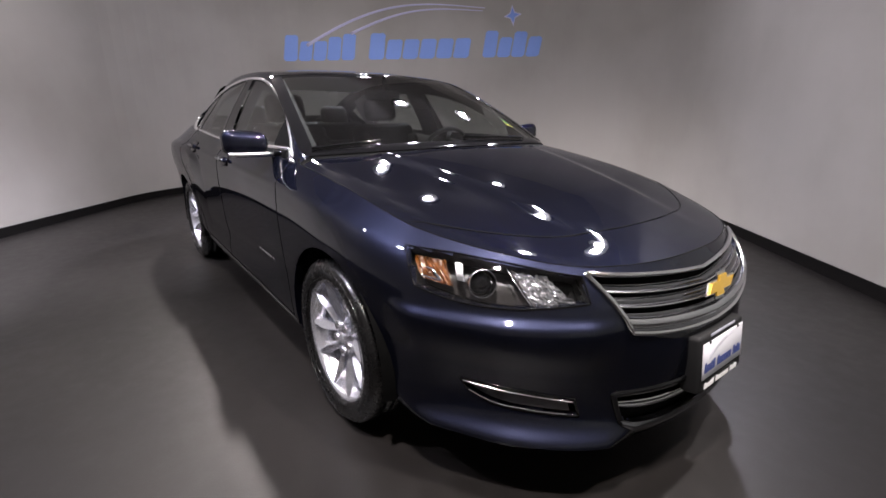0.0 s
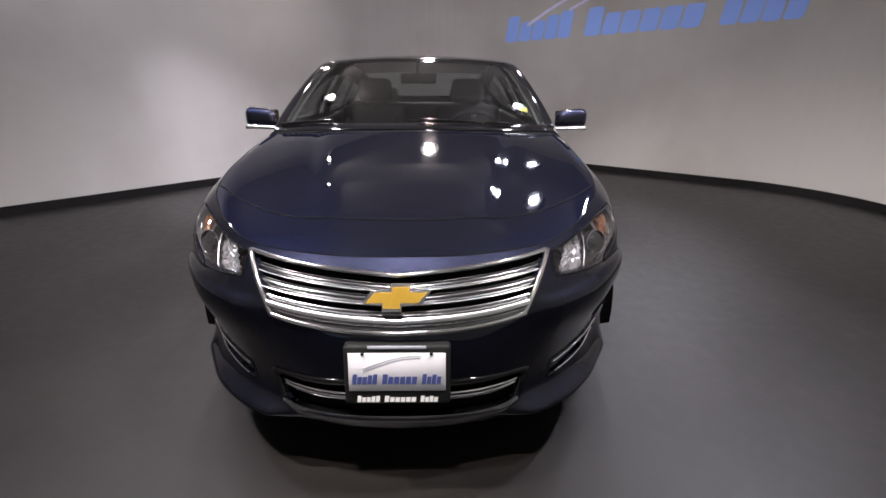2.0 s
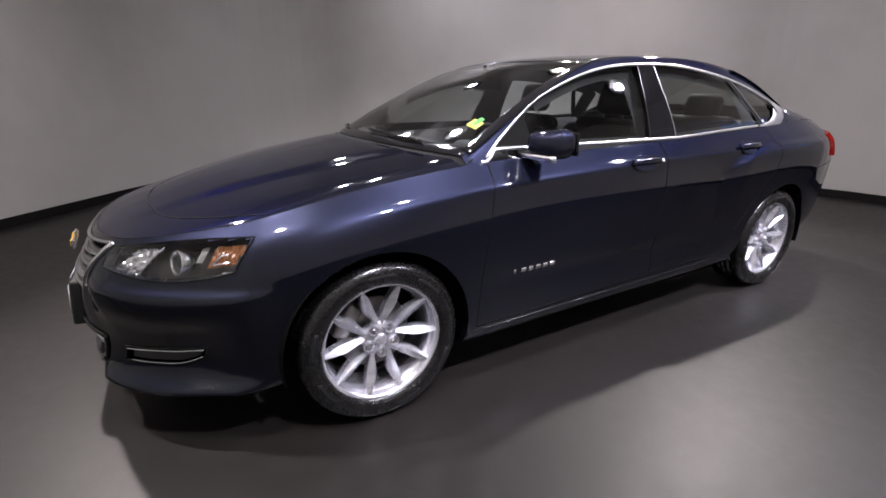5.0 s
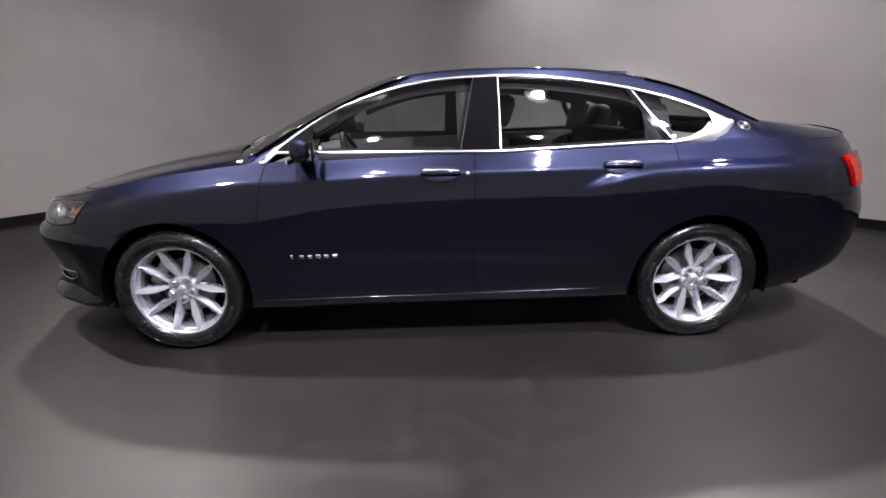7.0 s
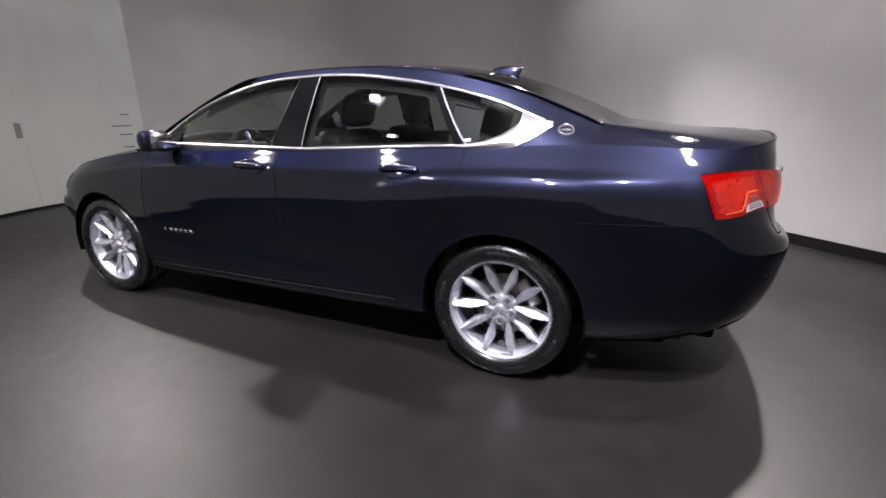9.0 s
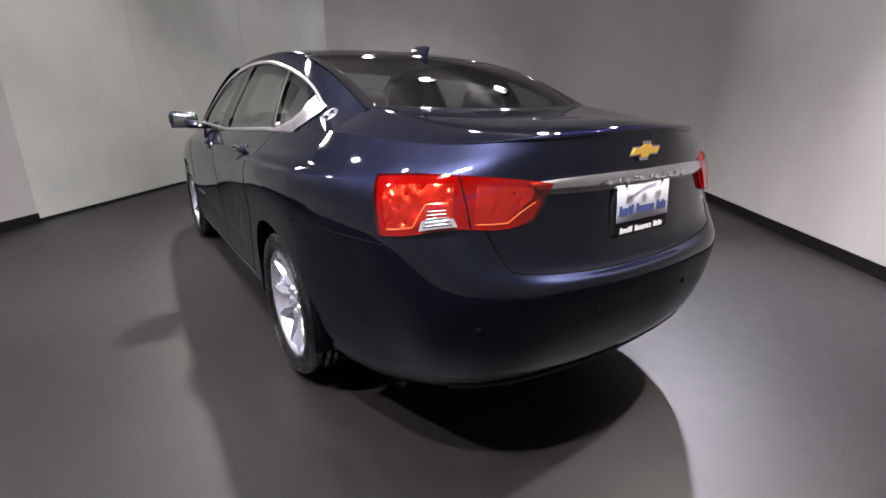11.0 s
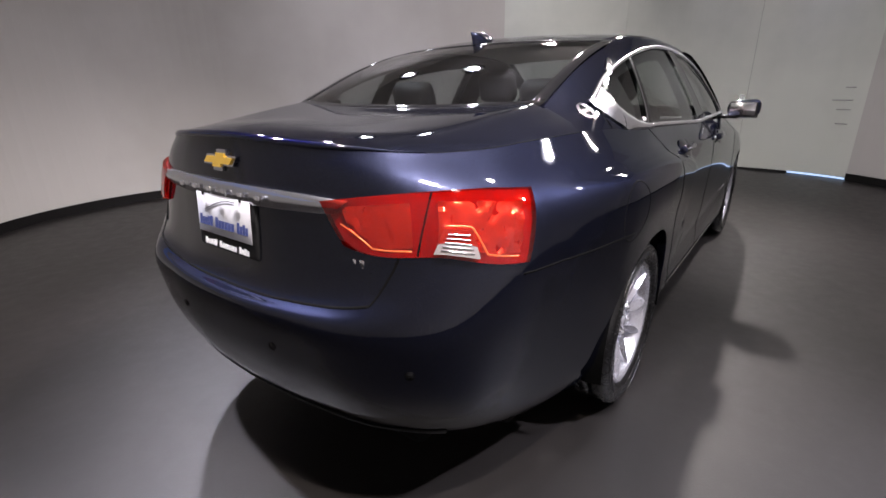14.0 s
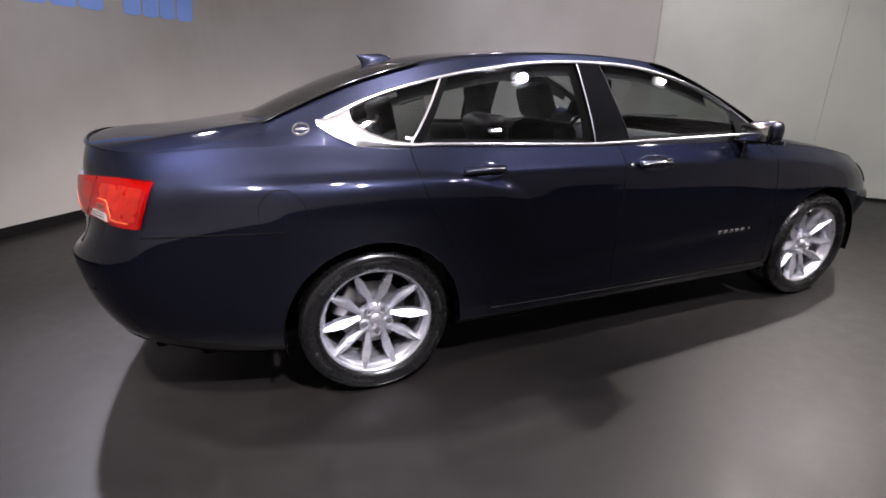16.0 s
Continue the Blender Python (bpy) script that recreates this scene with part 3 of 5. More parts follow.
# lamp and grille outlines, upper and lower edge from the middle outwards
HEAD_UP = [(2.258, 0.475, 0.760), (2.14, 0.595, 0.785), (1.98, 0.702, 0.800), (1.825, 0.788, 0.806)]
HEAD_LOW = [(2.300, 0.484, 0.692), (2.18, 0.645, 0.678), (2.05, 0.745, 0.682), (1.915, 0.822, 0.712)]
TAIL_UP = [(-2.512, 0.395, 0.992), (-2.42, 0.570, 1.010), (-2.30, 0.710, 1.020), (-2.185, 0.785, 1.012)]
TAIL_LOW = [(-2.49, 0.460, 0.888), (-2.43, 0.600, 0.866), (-2.34, 0.730, 0.852), (-2.245, 0.803, 0.843)]
GRILLE_UP = [(2.40, 0.0, 0.742), (2.375, 0.17, 0.748), (2.33, 0.33, 0.757), (2.258, 0.465, 0.768)]
GRILLE_LOW = [(2.45, 0.0, 0.575), (2.44, 0.15, 0.580), (2.40, 0.28, 0.588), (2.36, 0.375, 0.604)]
INTAKE_UP = [(2.46, 0.0, 0.41), (2.44, 0.15, 0.41), (2.40, 0.30, 0.405), (2.35, 0.40, 0.40)]
INTAKE_LOW = [(2.44, 0.0, 0.265), (2.42, 0.15, 0.268), (2.38, 0.30, 0.275), (2.34, 0.36, 0.285)]
FOG_UP = [(2.29, 0.50, 0.388), (2.21, 0.61, 0.402), (2.12, 0.69, 0.410), (2.04, 0.75, 0.416)]
FOG_LOW = [(2.285, 0.475, 0.322), (2.20, 0.60, 0.332), (2.12, 0.68, 0.345), (2.06, 0.74, 0.375)]


def edge_uv(points, n):
    uv = np.array([uv_at(p) for p in points])
    return hermite(np.linspace(0, 1, len(uv)), uv, np.linspace(0, 1, n))


def patch(up, low, lift, nu=24, nv=8, side=1, a0=0.0, a1=1.0, b0=0.0, b1=1.0):
    """Points and normals of a piece of the body side between two edges, lifted off it."""
    au, al = edge_uv(up, 65), edge_uv(low, 65)
    t = np.linspace(a0, a1, nu)
    top = np.stack([np.interp(t, np.linspace(0, 1, 65), au[:, k]) for k in (0, 1)], 1)
    bot = np.stack([np.interp(t, np.linspace(0, 1, 65), al[:, k]) for k in (0, 1)], 1)
    s = np.linspace(b0, b1, nv)[None, :, None]
    uv = bot[:, None] * (1 - s) + top[:, None] * s
    n = band_normal(uv[..., 0], uv[..., 1])
    p = band(uv[..., 0], uv[..., 1]) + n * lift
    return p * (1, side, 1), n * (1, side, 1)


def patch_mesh(name, p, material, side=1):
    nu, nv = p.shape[:2]
    faces = grid_faces(nu, nv)
    if side > 0:
        faces = [f[::-1] for f in faces]
    return mesh_of(name, p.reshape(-1, 3), faces, material)


def rim_of(p):
    """The outline of a patch, as an index list round it."""
    nu, nv = p.shape[:2]
    ring = [(i, 0) for i in range(nu)] + [(nu - 1, j) for j in range(1, nv)] + [(i, nv - 1) for i in range(nu - 2, -1, -1)] + [(0, j) for j in range(nv - 2, 0, -1)]
    return ring


def frame_strip(p, n, width, thick, name, material, parent, label=""):
    ring = rim_of(p)
    ring.append(ring[0])
    return strip([p[i, j] for i, j in ring], [n[i, j] for i, j in ring], width, thick, name, material, parent, label)


HOLES = [np.concatenate([edge_uv(a, 20), edge_uv(b, 20)[::-1]]) for a, b in ((HEAD_UP, HEAD_LOW), (GRILLE_UP, GRILLE_LOW), (INTAKE_UP, INTAKE_LOW), (FOG_UP, FOG_LOW))]
for h in HOLES:                                   # a little inside the trim; holes that meet the middle run over it
    c = h.mean(0)
    h += -np.sign(h - c) * 0.004
    h[:, 0] = np.where(h[:, 0] < 0.012, -0.1, h[:, 0])

PANELS = {}
for i in range(NU - 1):
    for j in range(NV - 1):
        quad = ((i, j), (i, j + 1), (i + 1, j + 1), (i + 1, j))
        inside = 0
        for a, b in quad:
            x, y, z = GRID[a, b]
            if y > 0.55 and min(math.hypot(x - AXLE_F, z - WHEEL_Z), math.hypot(x - AXLE_R, z - WHEEL_Z)) < ARCH:
                inside += 1
        if inside == 4:
            continue
        uc, vc = U_GRID[[q[0] for q in quad], [q[1] for q in quad]].mean(), (V_LINES[j] + V_LINES[j + 1]) / 2
        if i < I_BUMPF + 14 and any(blocks((uc, vc), h) for h in HOLES):
            continue
        if i < I_BUMPF:
            key = "front_bumper"
        elif i >= I_LID and j >= J_BUMPR:
            key = "trunk_lid"
        elif i >= I_BUMPR and j < J_BUMPR:
            key = "rear_bumper"
        elif i < CUTS["front"]:
            key = "fender"
        elif j < J_SILL and i < CUTS["rear"] + 6:
            key = "sill"
        elif i < CUTS["middle"]:
            key = "front_door"
        elif i < CUTS["rear"]:
            key = "rear_door"
        else:
            key = "quarter_panel"
        PANELS.setdefault(key, []).append(quad)

SNAP = GRID.copy()
for i in range(NU):
    for j in range(NV):
        x, y, z = SNAP[i, j]
        for ax in (AXLE_F, AXLE_R):
            d = math.hypot(x - ax, z - WHEEL_Z)
            if y > 0.55 and d < ARCH:
                SNAP[i, j, 0], SNAP[i, j, 2] = ax + (x - ax) * ARCH / d, WHEEL_Z + (z - WHEEL_Z) * ARCH / d


def panel_object(name, quads, sides, label=""):
    """Body panels from pieces of the body side, with turned-in edges."""
    bm = bmesh.new()
    for side in sides:
        seen = {}
        for quad in quads:
            vs = []
            for q in quad:
                if q not in seen:
                    seen[q] = bm.verts.new(SNAP[q] * (1, side, 1))
                vs.append(seen[q])
            if side > 0:
                vs.reverse()
            bm.faces.new(vs)
    bmesh.ops.remove_doubles(bm, verts=bm.verts, dist=0.0005)
    bm.normal_update()
    rim = [e for e in bm.edges if e.is_boundary]
    got = bmesh.ops.extrude_edge_only(bm, edges=rim)
    for v in got["geom"]:
        if isinstance(v, bmesh.types.BMVert):
            x, y, z = v.co
            near = min(abs(math.hypot(x - AXLE_F, z - WHEEL_Z) - ARCH), abs(math.hypot(x - AXLE_R, z - WHEEL_Z) - ARCH))
            v.co.y -= math.copysign(min(0.035 if near < 0.004 else 0.014, abs(y)), y)
            if abs(x) > 1.95:
                v.co.x -= math.copysign(0.012, x)
    ob = part(name, bm, PAINT, car, label)
    ob.data.set_sharp_from_angle(angle=radians(35))
    return ob


front_bumper = panel_object("front_bumper", PANELS["front_bumper"], (1, -1))
rear_bumper = panel_object("rear_bumper", PANELS["rear_bumper"], (1, -1))
lid_face = panel_object("trunk_lid_face", PANELS["trunk_lid"], (1, -1))
DOORS = {}
for side in (1, -1):
    panel_object("fender", PANELS["fender"], (side,))
    panel_object("sill", PANELS["sill"], (side,))
    DOORS["front", side] = panel_object("front_door", PANELS["front_door"], (side,))
    DOORS["rear", side] = panel_object("rear_door", PANELS["rear_door"], (side,))
    panel_object("quarter_panel", PANELS["quarter_panel"], (side,))

# dark inner shell, so that the gaps are black
inner = GRID - NORM * 0.03
inner_faces = []
for i in range(NU - 1):
    for j in range(NV - 1):
        x, y, z = GRID[i, j]
        if min(math.hypot(x - AXLE_F, z - WHEEL_Z), math.hypot(x - AXLE_R, z - WHEEL_Z)) < ARCH + 0.03 and y > 0.5:
            continue
        if i < I_BUMPF + 14 and blocks((U_GRID[i, j], V_LINES[j]), HOLES[0]):
            continue
        inner_faces.append((i * NV + j, i * NV + j + 1, (i + 1) * NV + j + 1, (i + 1) * NV + j))
for side in (1, -1):
    child("inner_shell", mesh_of("inner_shell", inner.reshape(-1, 3) * (1, side, 1), inner_faces, VOID), car)
bm = rbox((4.30, 1.10, 0.06), 0.02, 2, Matrix.Translation((-0.08, 0, 0.215)))
part("underbody", bm, VOID, car)
bm = rbox((1.95, 1.62, 0.05), 0.02, 2, Matrix.Translation((0.0, 0, 0.215)))
part("floor_pan", bm, VOID, car)
for x0, x1, wide, z0, z1 in ((0.95, 2.22, 1.10, 0.20, 0.73), (1.86, 2.06, 1.34, 0.20, 0.66), (-2.36, -0.98, 1.10, 0.22, 0.98), (-2.15, -1.90, 1.46, 0.24, 0.80)):
    bm = rbox((x1 - x0, wide, z1 - z0), 0.02, 2, Matrix.Translation(((x0 + x1) / 2, 0, (z0 + z1) / 2)))
    part("inner_block", bm, VOID, car)


def seam(points, name="panel_gap", parent=None, width=0.006, material=None):
    """A thin dark groove along places (u, v) of the body side, both sides."""
    u, v = np.array([p[0] for p in points]), np.array([p[1] for p in points])
    t = np.linspace(0, 1, len(u))
    fine = np.linspace(0, 1, 40)
    u, v = np.interp(fine, t, u), np.interp(fine, t, v)
    p, n = band(u, v), band_normal(u, v)
    for side in (1, -1):
        strip(list(p * (1, side, 1)), list(n * (1, side, 1)), width, 0.0012, name, material or VOID, parent or car)


for key in CUTS:
    i0 = CUTS[key]
    keep = [j for j in range(J_SILL, NV) if min(math.hypot(GRID[i0, j, 0] - AXLE_F, GRID[i0, j, 2] - WHEEL_Z), math.hypot(GRID[i0, j, 0] - AXLE_R, GRID[i0, j, 2] - WHEEL_Z)) > ARCH]
    seam([(U_GRID[i0, j], V_LINES[j]) for j in keep])
seam([(U_GRID[i, J_SILL], V_LINES[J_SILL]) for i in range(CUTS["front"], CUTS["rear"] + 4, 4)], width=0.008)
seam([(u, V_LINES[J_BUMPR]) for u in np.linspace(U_LINES[I_BUMPR], uv_at((-2.245, 0.80, 0.84))[0], 12)])
seam([(U_GRID[I_LID, j], V_LINES[j]) for j in range(J_BUMPR, NV) if GRID[I_LID, j, 2] < 0.89], width=0.006)
seam([(u, V_LINES[J_BUMPR]) for u in np.linspace(U_GRID[I_LID, J_BUMPR], U_END, 16)], width=0.008)


# ---- hood, deck ----
TOP_U = lambda x: u_of_x(x, VK[-1])


def top_edge(u):
    return band(np.asarray(u, float), np.full(np.shape(u), VK[-1]))


# cabin line: roof edge and middle line, from the foot of the windscreen to the foot of the rear window
RAIL = np.array([(1.00, 0.768, 1.036), (0.80, 0.738, 1.152), (0.60, 0.703, 1.257), (0.40, 0.665, 1.353), (0.19, 0.625, 1.430),
                 (-0.10, 0.605, 1.464), (-0.40, 0.596, 1.474), (-0.70, 0.590, 1.470), (-0.95, 0.586, 1.449)])
RAIL = np.concatenate([RAIL, np.array([(-1.20, 0.584, 1.405), (-1.45, 0.586, 1.331), (-1.68, 0.592, 1.239), (-1.80, 0.600, 1.187)])])
MID = np.array([(1.17, 1.056), (0.945, 1.172), (0.725, 1.280), (0.505, 1.374), (0.28, 1.452), (-0.03, 1.491), (-0.38, 1.505)])
MID = np.concatenate([MID, np.array([(-0.75, 1.500), (-1.06, 1.472), (-1.32, 1.415), (-1.57, 1.328), (-1.80, 1.228), (-1.92, 1.172)])])
STEP = np.arange(len(RAIL), dtype=float)
ROOF_REAR = 8.7     # station where the roof ends and the rear window begins


def canopy(a, q):
    """Cabin top: a along the stations, q from the roof edge (0) to the middle line (1)."""
    a, q = np.broadcast_arrays(np.asarray(a, float), np.asarray(q, float))
    r, c = hermite(STEP, RAIL, a.ravel()).reshape(a.shape + (3,)), hermite(STEP, MID, a.ravel()).reshape(a.shape + (2,))
    k = 1 - q
    x = c[..., 0] - (c[..., 0] - r[..., 0]) * k**2
    z = c[..., 1] - (c[..., 1] - r[..., 2]) * k**2.3
    return np.stack([x, r[..., 1] * k, z], -1)


def belt(x):
    return top_edge(np.array([TOP_U(t) for t in np.atleast_1d(x)]))


_sx = np.linspace(1.02, -1.82, 160)
_belt = belt(_sx)
_ra = np.linspace(0, len(RAIL) - 1, 400)
_rail = hermite(STEP, RAIL, _ra)


def side_face(x, z):
    """Point of the cabin's side at x and height z."""
    x, z = np.broadcast_arrays(np.asarray(x, float), np.asarray(z, float))
    yb, zb = np.interp(-x, -_sx, _belt[:, 1]), np.interp(-x, -_sx, _belt[:, 2])
    yr, zr = np.interp(-x, -_rail[:, 0], _rail[:, 1]), np.interp(-x, -_rail[:, 0], _rail[:, 2])
    t = np.clip((z - zb) / np.maximum(zr - zb, 1e-4), 0, 1)
    return np.stack([x, yb + (yr - yb) * t**1.2, z], -1)


def side_normal(x, z):
    e = 0.004
    dx, dz = side_face(x + e, z) - side_face(x - e, z), side_face(x, z + e) - side_face(x, z - e)
    n = np.cross(dz, dx)
    n /= np.linalg.norm(n, axis=-1, keepdims=True) + 1e-12
    return n * np.where(n[..., 1:2] < 0, -1, 1)


def arc(x):
    """Upper edge of the side windows."""
    return np.interp(-np.asarray(x, float), _arcx, _arcz)


def low(x):
    """Lower edge of the side windows."""
    zb = np.interp(-np.asarray(x, float), -_sx, _belt[:, 2])
    return np.minimum(np.maximum(zb + 0.004, np.interp(-np.asarray(x, float), [1.15, 1.19, 1.30, 1.38, 1.455, 1.56], [1.06, 1.094, 1.112, 1.142, 1.198, 1.187])), arc(x) - 0.001)


_ax = np.array([0.905, 0.83, 0.75, 0.60, 0.38, 0.08, -0.19, -0.49, -0.78, -1.09, -1.36, -1.56])
_az = np.array([1.012, 1.076, 1.133, 1.231, 1.322, 1.396, 1.420, 1.421, 1.394, 1.341, 1.268, 1.188])
_arcx = np.linspace(-0.905, 1.56, 120)
_arcz = hermite(-_ax, _az, _arcx)


def trim_foot(x):
    """Lower edge of the chrome behind the rear door."""
    x = -np.asarray(x, float)
    return np.interp(x, [1.15, 1.25, 1.335, 1.44, 1.52, 1.585], [-0.009, -0.014, -0.014, -0.004, 0.027, 0.072]) + np.interp(x, -_sx, _belt[:, 2])


def both(name, make, material, parents=None, label="", flip=False):
    """A piece given by points, on each side."""
    for side in (1, -1):
        p = make * (1, side, 1)
        me = patch_mesh(name, p, material, side if not flip else -side)
        child(name, me, parents[side] if parents else car, label)


def smoothed(ob, angle=40):
    ob.data.set_sharp_from_angle(angle=radians(angle))


# roof with its sides, one panel
A = np.linspace(4, ROOF_REAR, 37)
q = np.linspace(0, 1, 15)
top = canopy(A[:, None], q[None, :])
xs = hermite(STEP, RAIL, A)[:, 0]
zr = hermite(STEP, RAIL, A)[:, 2]
s = np.linspace(0, 1, 5)[None, :-1]
sides = side_face(np.repeat(xs[:, None], 4, 1), arc(xs)[:, None] * (1 - s) + zr[:, None] * s)
half = np.concatenate([sides, top], 1)
full = np.concatenate([half, (half * (1, -1, 1))[:, -2::-1]], 1)
child("roof", patch_mesh("roof", full, PAINT, 1), car)

# windscreen pillars and the rear roof sides down to the quarter panels
A = np.linspace(0, 4, 30)
xs, zr = hermite(STEP, RAIL, A)[:, 0], hermite(STEP, RAIL, A)[:, 2]
s = np.linspace(0, 1, 6)[None, :]
start = np.where(xs > 0.905, np.interp(-xs, -_sx, _belt[:, 2]), arc(xs))
both("windscreen_pillar", side_face(np.repeat(xs[:, None], 6, 1), start[:, None] * (1 - s) + zr[:, None] * s), PAINT)
A = np.linspace(ROOF_REAR, 12, 40)
xs, zr = hermite(STEP, RAIL, A)[:, 0], hermite(STEP, RAIL, A)[:, 2]
start = np.where(xs < -1.56, np.interp(-xs, -_sx, _belt[:, 2]), arc(xs))
both("rear_pillar", side_face(np.repeat(xs[:, None], 6, 1), start[:, None] * (1 - s) + zr[:, None] * s), PAINT)
xs = np.linspace(-1.16, -1.56, 16)
zb = np.interp(-xs, -_sx, _belt[:, 2])
both("quarter_top", side_face(np.repeat(xs[:, None], 6, 1), zb[:, None] * (1 - s) + low(xs)[:, None] * s), PAINT)


def pane(name, a0, a1, inset, label=""):
    A = np.linspace(a0, a1, 24)
    p = canopy(A[:, None], np.linspace(0, 1, 15)[None, :])
    full = np.concatenate([p, (p * (1, -1, 1))[:, -2::-1]], 1)
    ob = child(name, patch_mesh(name, full, GLASS, 1), car, label)
    d1, d2 = np.gradient(full, axis=0), np.gradient(full, axis=1)
    n = np.cross(d1, d2)
    n *= np.where(n[..., 2:3] < 0, -1, 1)
    frame_strip(full + n / np.linalg.norm(n, axis=-1, keepdims=True) * 0.001, n, inset, 0.002, "black_edge", BLACK, ob, "black printed glass edge")
    return ob


windscreen = pane("windscreen", 0.12, 4.0, 0.060, "clear raked windscreen")
pane("rear_window", ROOF_REAR, 11.85, 0.045, "clear sloping rear window")


def side_glass(name, x0, x1, parents):
    xs = np.linspace(x0, x1, 26)
    s = np.linspace(0, 1, 8)[None, :]
    p = side_face(np.repeat(xs[:, None], 8, 1), low(xs)[:, None] * (1 - s) + arc(xs)[:, None] * s)
    p = p - np.array((0, 0.006, 0))
    for side in (1, -1):
        child(name, patch_mesh(name, p * (1, side, 1), GLASS, side), parents[side])


FD, RD = {k: DOORS["front", k] for k in (1, -1)}, {k: DOORS["rear", k] for k in (1, -1)}
QP = {1: car, -1: car}
side_glass("door_window", 0.895, -0.13, FD)
side_glass("door_window", -0.29, -1.13, RD)
side_glass("quarter_window", -1.13, -1.555, QP)


def side_bar(name, x_low, x_high, x_low2, x_high2, material, parents, lift=0.003):
    """An upright post on the window side between two slanted lines."""
    s = np.linspace(0, 1, 12)
    rows = []
    for t in np.linspace(0, 1, 5):
        a, b = x_low + (x_low2 - x_low) * t, x_high + (x_high2 - x_high) * t
        x = a + (b - a) * s
        z = low(x) * (1 - s) + (arc(x) + 0.002) * s
        rows.append(side_face(x, z) + side_normal(x, z) * lift)
    p = np.array(rows)
    for side in (1, -1):
        child(name, patch_mesh(name, p * (1, side, 1), material, side), parents[side])


side_bar("centre_post", -0.092, -0.172, -0.305, -0.308, BLACK, {1: car, -1: car})
side_bar("window_divider", -1.170, -0.990, -1.228, -1.035, BLACK, RD)
side_bar("window_divider_trim", -1.214, -1.022, -1.225, -1.033, SATIN, RD, 0.006)
side_bar("front_channel_trim", -0.090, -0.170, -0.097, -0.177, DARKCHROME, FD, 0.006)
side_bar("rear_channel_trim", -0.298, -0.301, -0.306, -0.309, SATIN, RD, 0.006)
side_bar("mirror_triangle", 0.89, 0.80, 0.66, 0.66, VOID, FD, 0.004)

# bright window surround
for side in (1, -1):
    xs = np.concatenate([np.linspace(0.90, -1.55, 90)])
    p, n = side_face(xs, arc(xs) + 0.008), side_normal(xs, arc(xs))
    strip(list(p * (1, side, 1)), list(n * (1, side, 1)), 0.017, 0.008, "upper_window_trim", TRIMCHROME, car, "bright chrome window surround")
    xs = np.linspace(0.93, -1.16, 80)
    p, n = side_face(xs, low(xs) - 0.002), side_normal(xs, low(xs) + 0.01)
    strip(list(p * (1, side, 1)), list(n * (1, side, 1)), 0.018, 0.008, "belt_trim", TRIMCHROME, car, "bright chrome belt strip")
    s = np.linspace(0, 1, 7)[None, :]
    xs = np.linspace(-1.15, -1.446, 20)
    X, z = np.repeat(xs[:, None], 7, 1), trim_foot(xs)[:, None] * (1 - s) + (low(xs)[:, None] + 0.004) * s
    p = side_face(X, z) + side_normal(X, z) * (0.006 + 0.008 * np.sin(math.pi * s))[..., None]
    child("trim_corner", patch_mesh("trim_corner", p * (1, side, 1), TRIMCHROME, side), car, "chrome corner under the quarter window")
    xs = np.linspace(-1.445, -1.585, 12)
    X, z = np.repeat(xs[:, None], 7, 1), trim_foot(xs)[:, None] * (1 - s) + (arc(xs)[:, None] + 0.010) * s
    p = side_face(X, z) + side_normal(X, z) * (0.006 + 0.010 * np.sin(math.pi * s) * np.cos(np.linspace(0, 1.4, 12))[:, None])[..., None]
    child("trim_end", patch_mesh("trim_end", p * (1, side, 1), TRIMCHROME, side), car, "broad chrome end of the window surround")


def coons(front, back, left, right):
    """A smooth patch between four edges: left and right run from front to back."""
    nu, nv = len(left), len(front)
    s, t = np.linspace(0, 1, nu)[:, None, None], np.linspace(0, 1, nv)[None, :, None]
    ruled = (1 - s) * front[None] + s * back[None] + (1 - t) * left[:, None] + t * right[:, None]
    corner = (1 - s) * (1 - t) * front[0] + (1 - s) * t * front[-1] + s * (1 - t) * back[0] + s * t * back[-1]
    return ruled - corner


def resample(p, n):
    p = np.asarray(p, float)
    d = np.concatenate([[0], np.cumsum(np.linalg.norm(np.diff(p, axis=0), axis=1))])
    return np.stack([np.interp(np.linspace(0, d[-1], n), d, p[:, k]) for k in range(3)], 1)


def two_sided(name, p, material, label=""):
    full = np.concatenate([p, (p * (1, -1, 1))[:, -2::-1]], 1) if abs(p[0, -1, 1]) < 1e-6 else p
    return child(name, patch_mesh(name, full, material, 1), car, label)


u_c = uv_at((2.10, 0.61, 0.815))[0]
front = resample(top_edge(np.linspace(u_c, 0.0, 40)), 30)
left = resample(top_edge(np.linspace(u_c, TOP_U(1.03), 60)), 46)
cowl = canopy(np.full(20, 0.0), np.linspace(0, 1, 20)) + (0.035, 0, -0.012)
back = resample(np.concatenate([left[-1:], cowl]), 30)
t = np.linspace(0, 1, 46)
crown = np.stack([front[-1, 0] + (back[-1, 0] - front[-1, 0]) * t, 0 * t, hermite([0, 0.06, 0.15, 0.3, 0.5, 0.75, 1.0], [front[-1, 2], 0.801, 0.831, 0.876, 0.931, 0.990, back[-1, 2]], t)], 1)
front[:, 1] = np.maximum(front[:, 1], 0)
hood_p = coons(front, back, left, crown)
h = hood_p.copy()
y_line = 0.50 - 0.20 * (h[..., 0] - 1.1)
swell = 0.014 * (1 / (1 + np.exp((h[..., 1] - y_line) / 0.012))) * np.clip((2.25 - h[..., 0]) / 0.35, 0, 1) * np.clip((h[..., 0] - 1.05) / 0.2, 0, 1)
h[..., 2] += swell
h[:, -1, 1] = 0
hood = two_sided("hood", h, PAINT, "long creased hood")
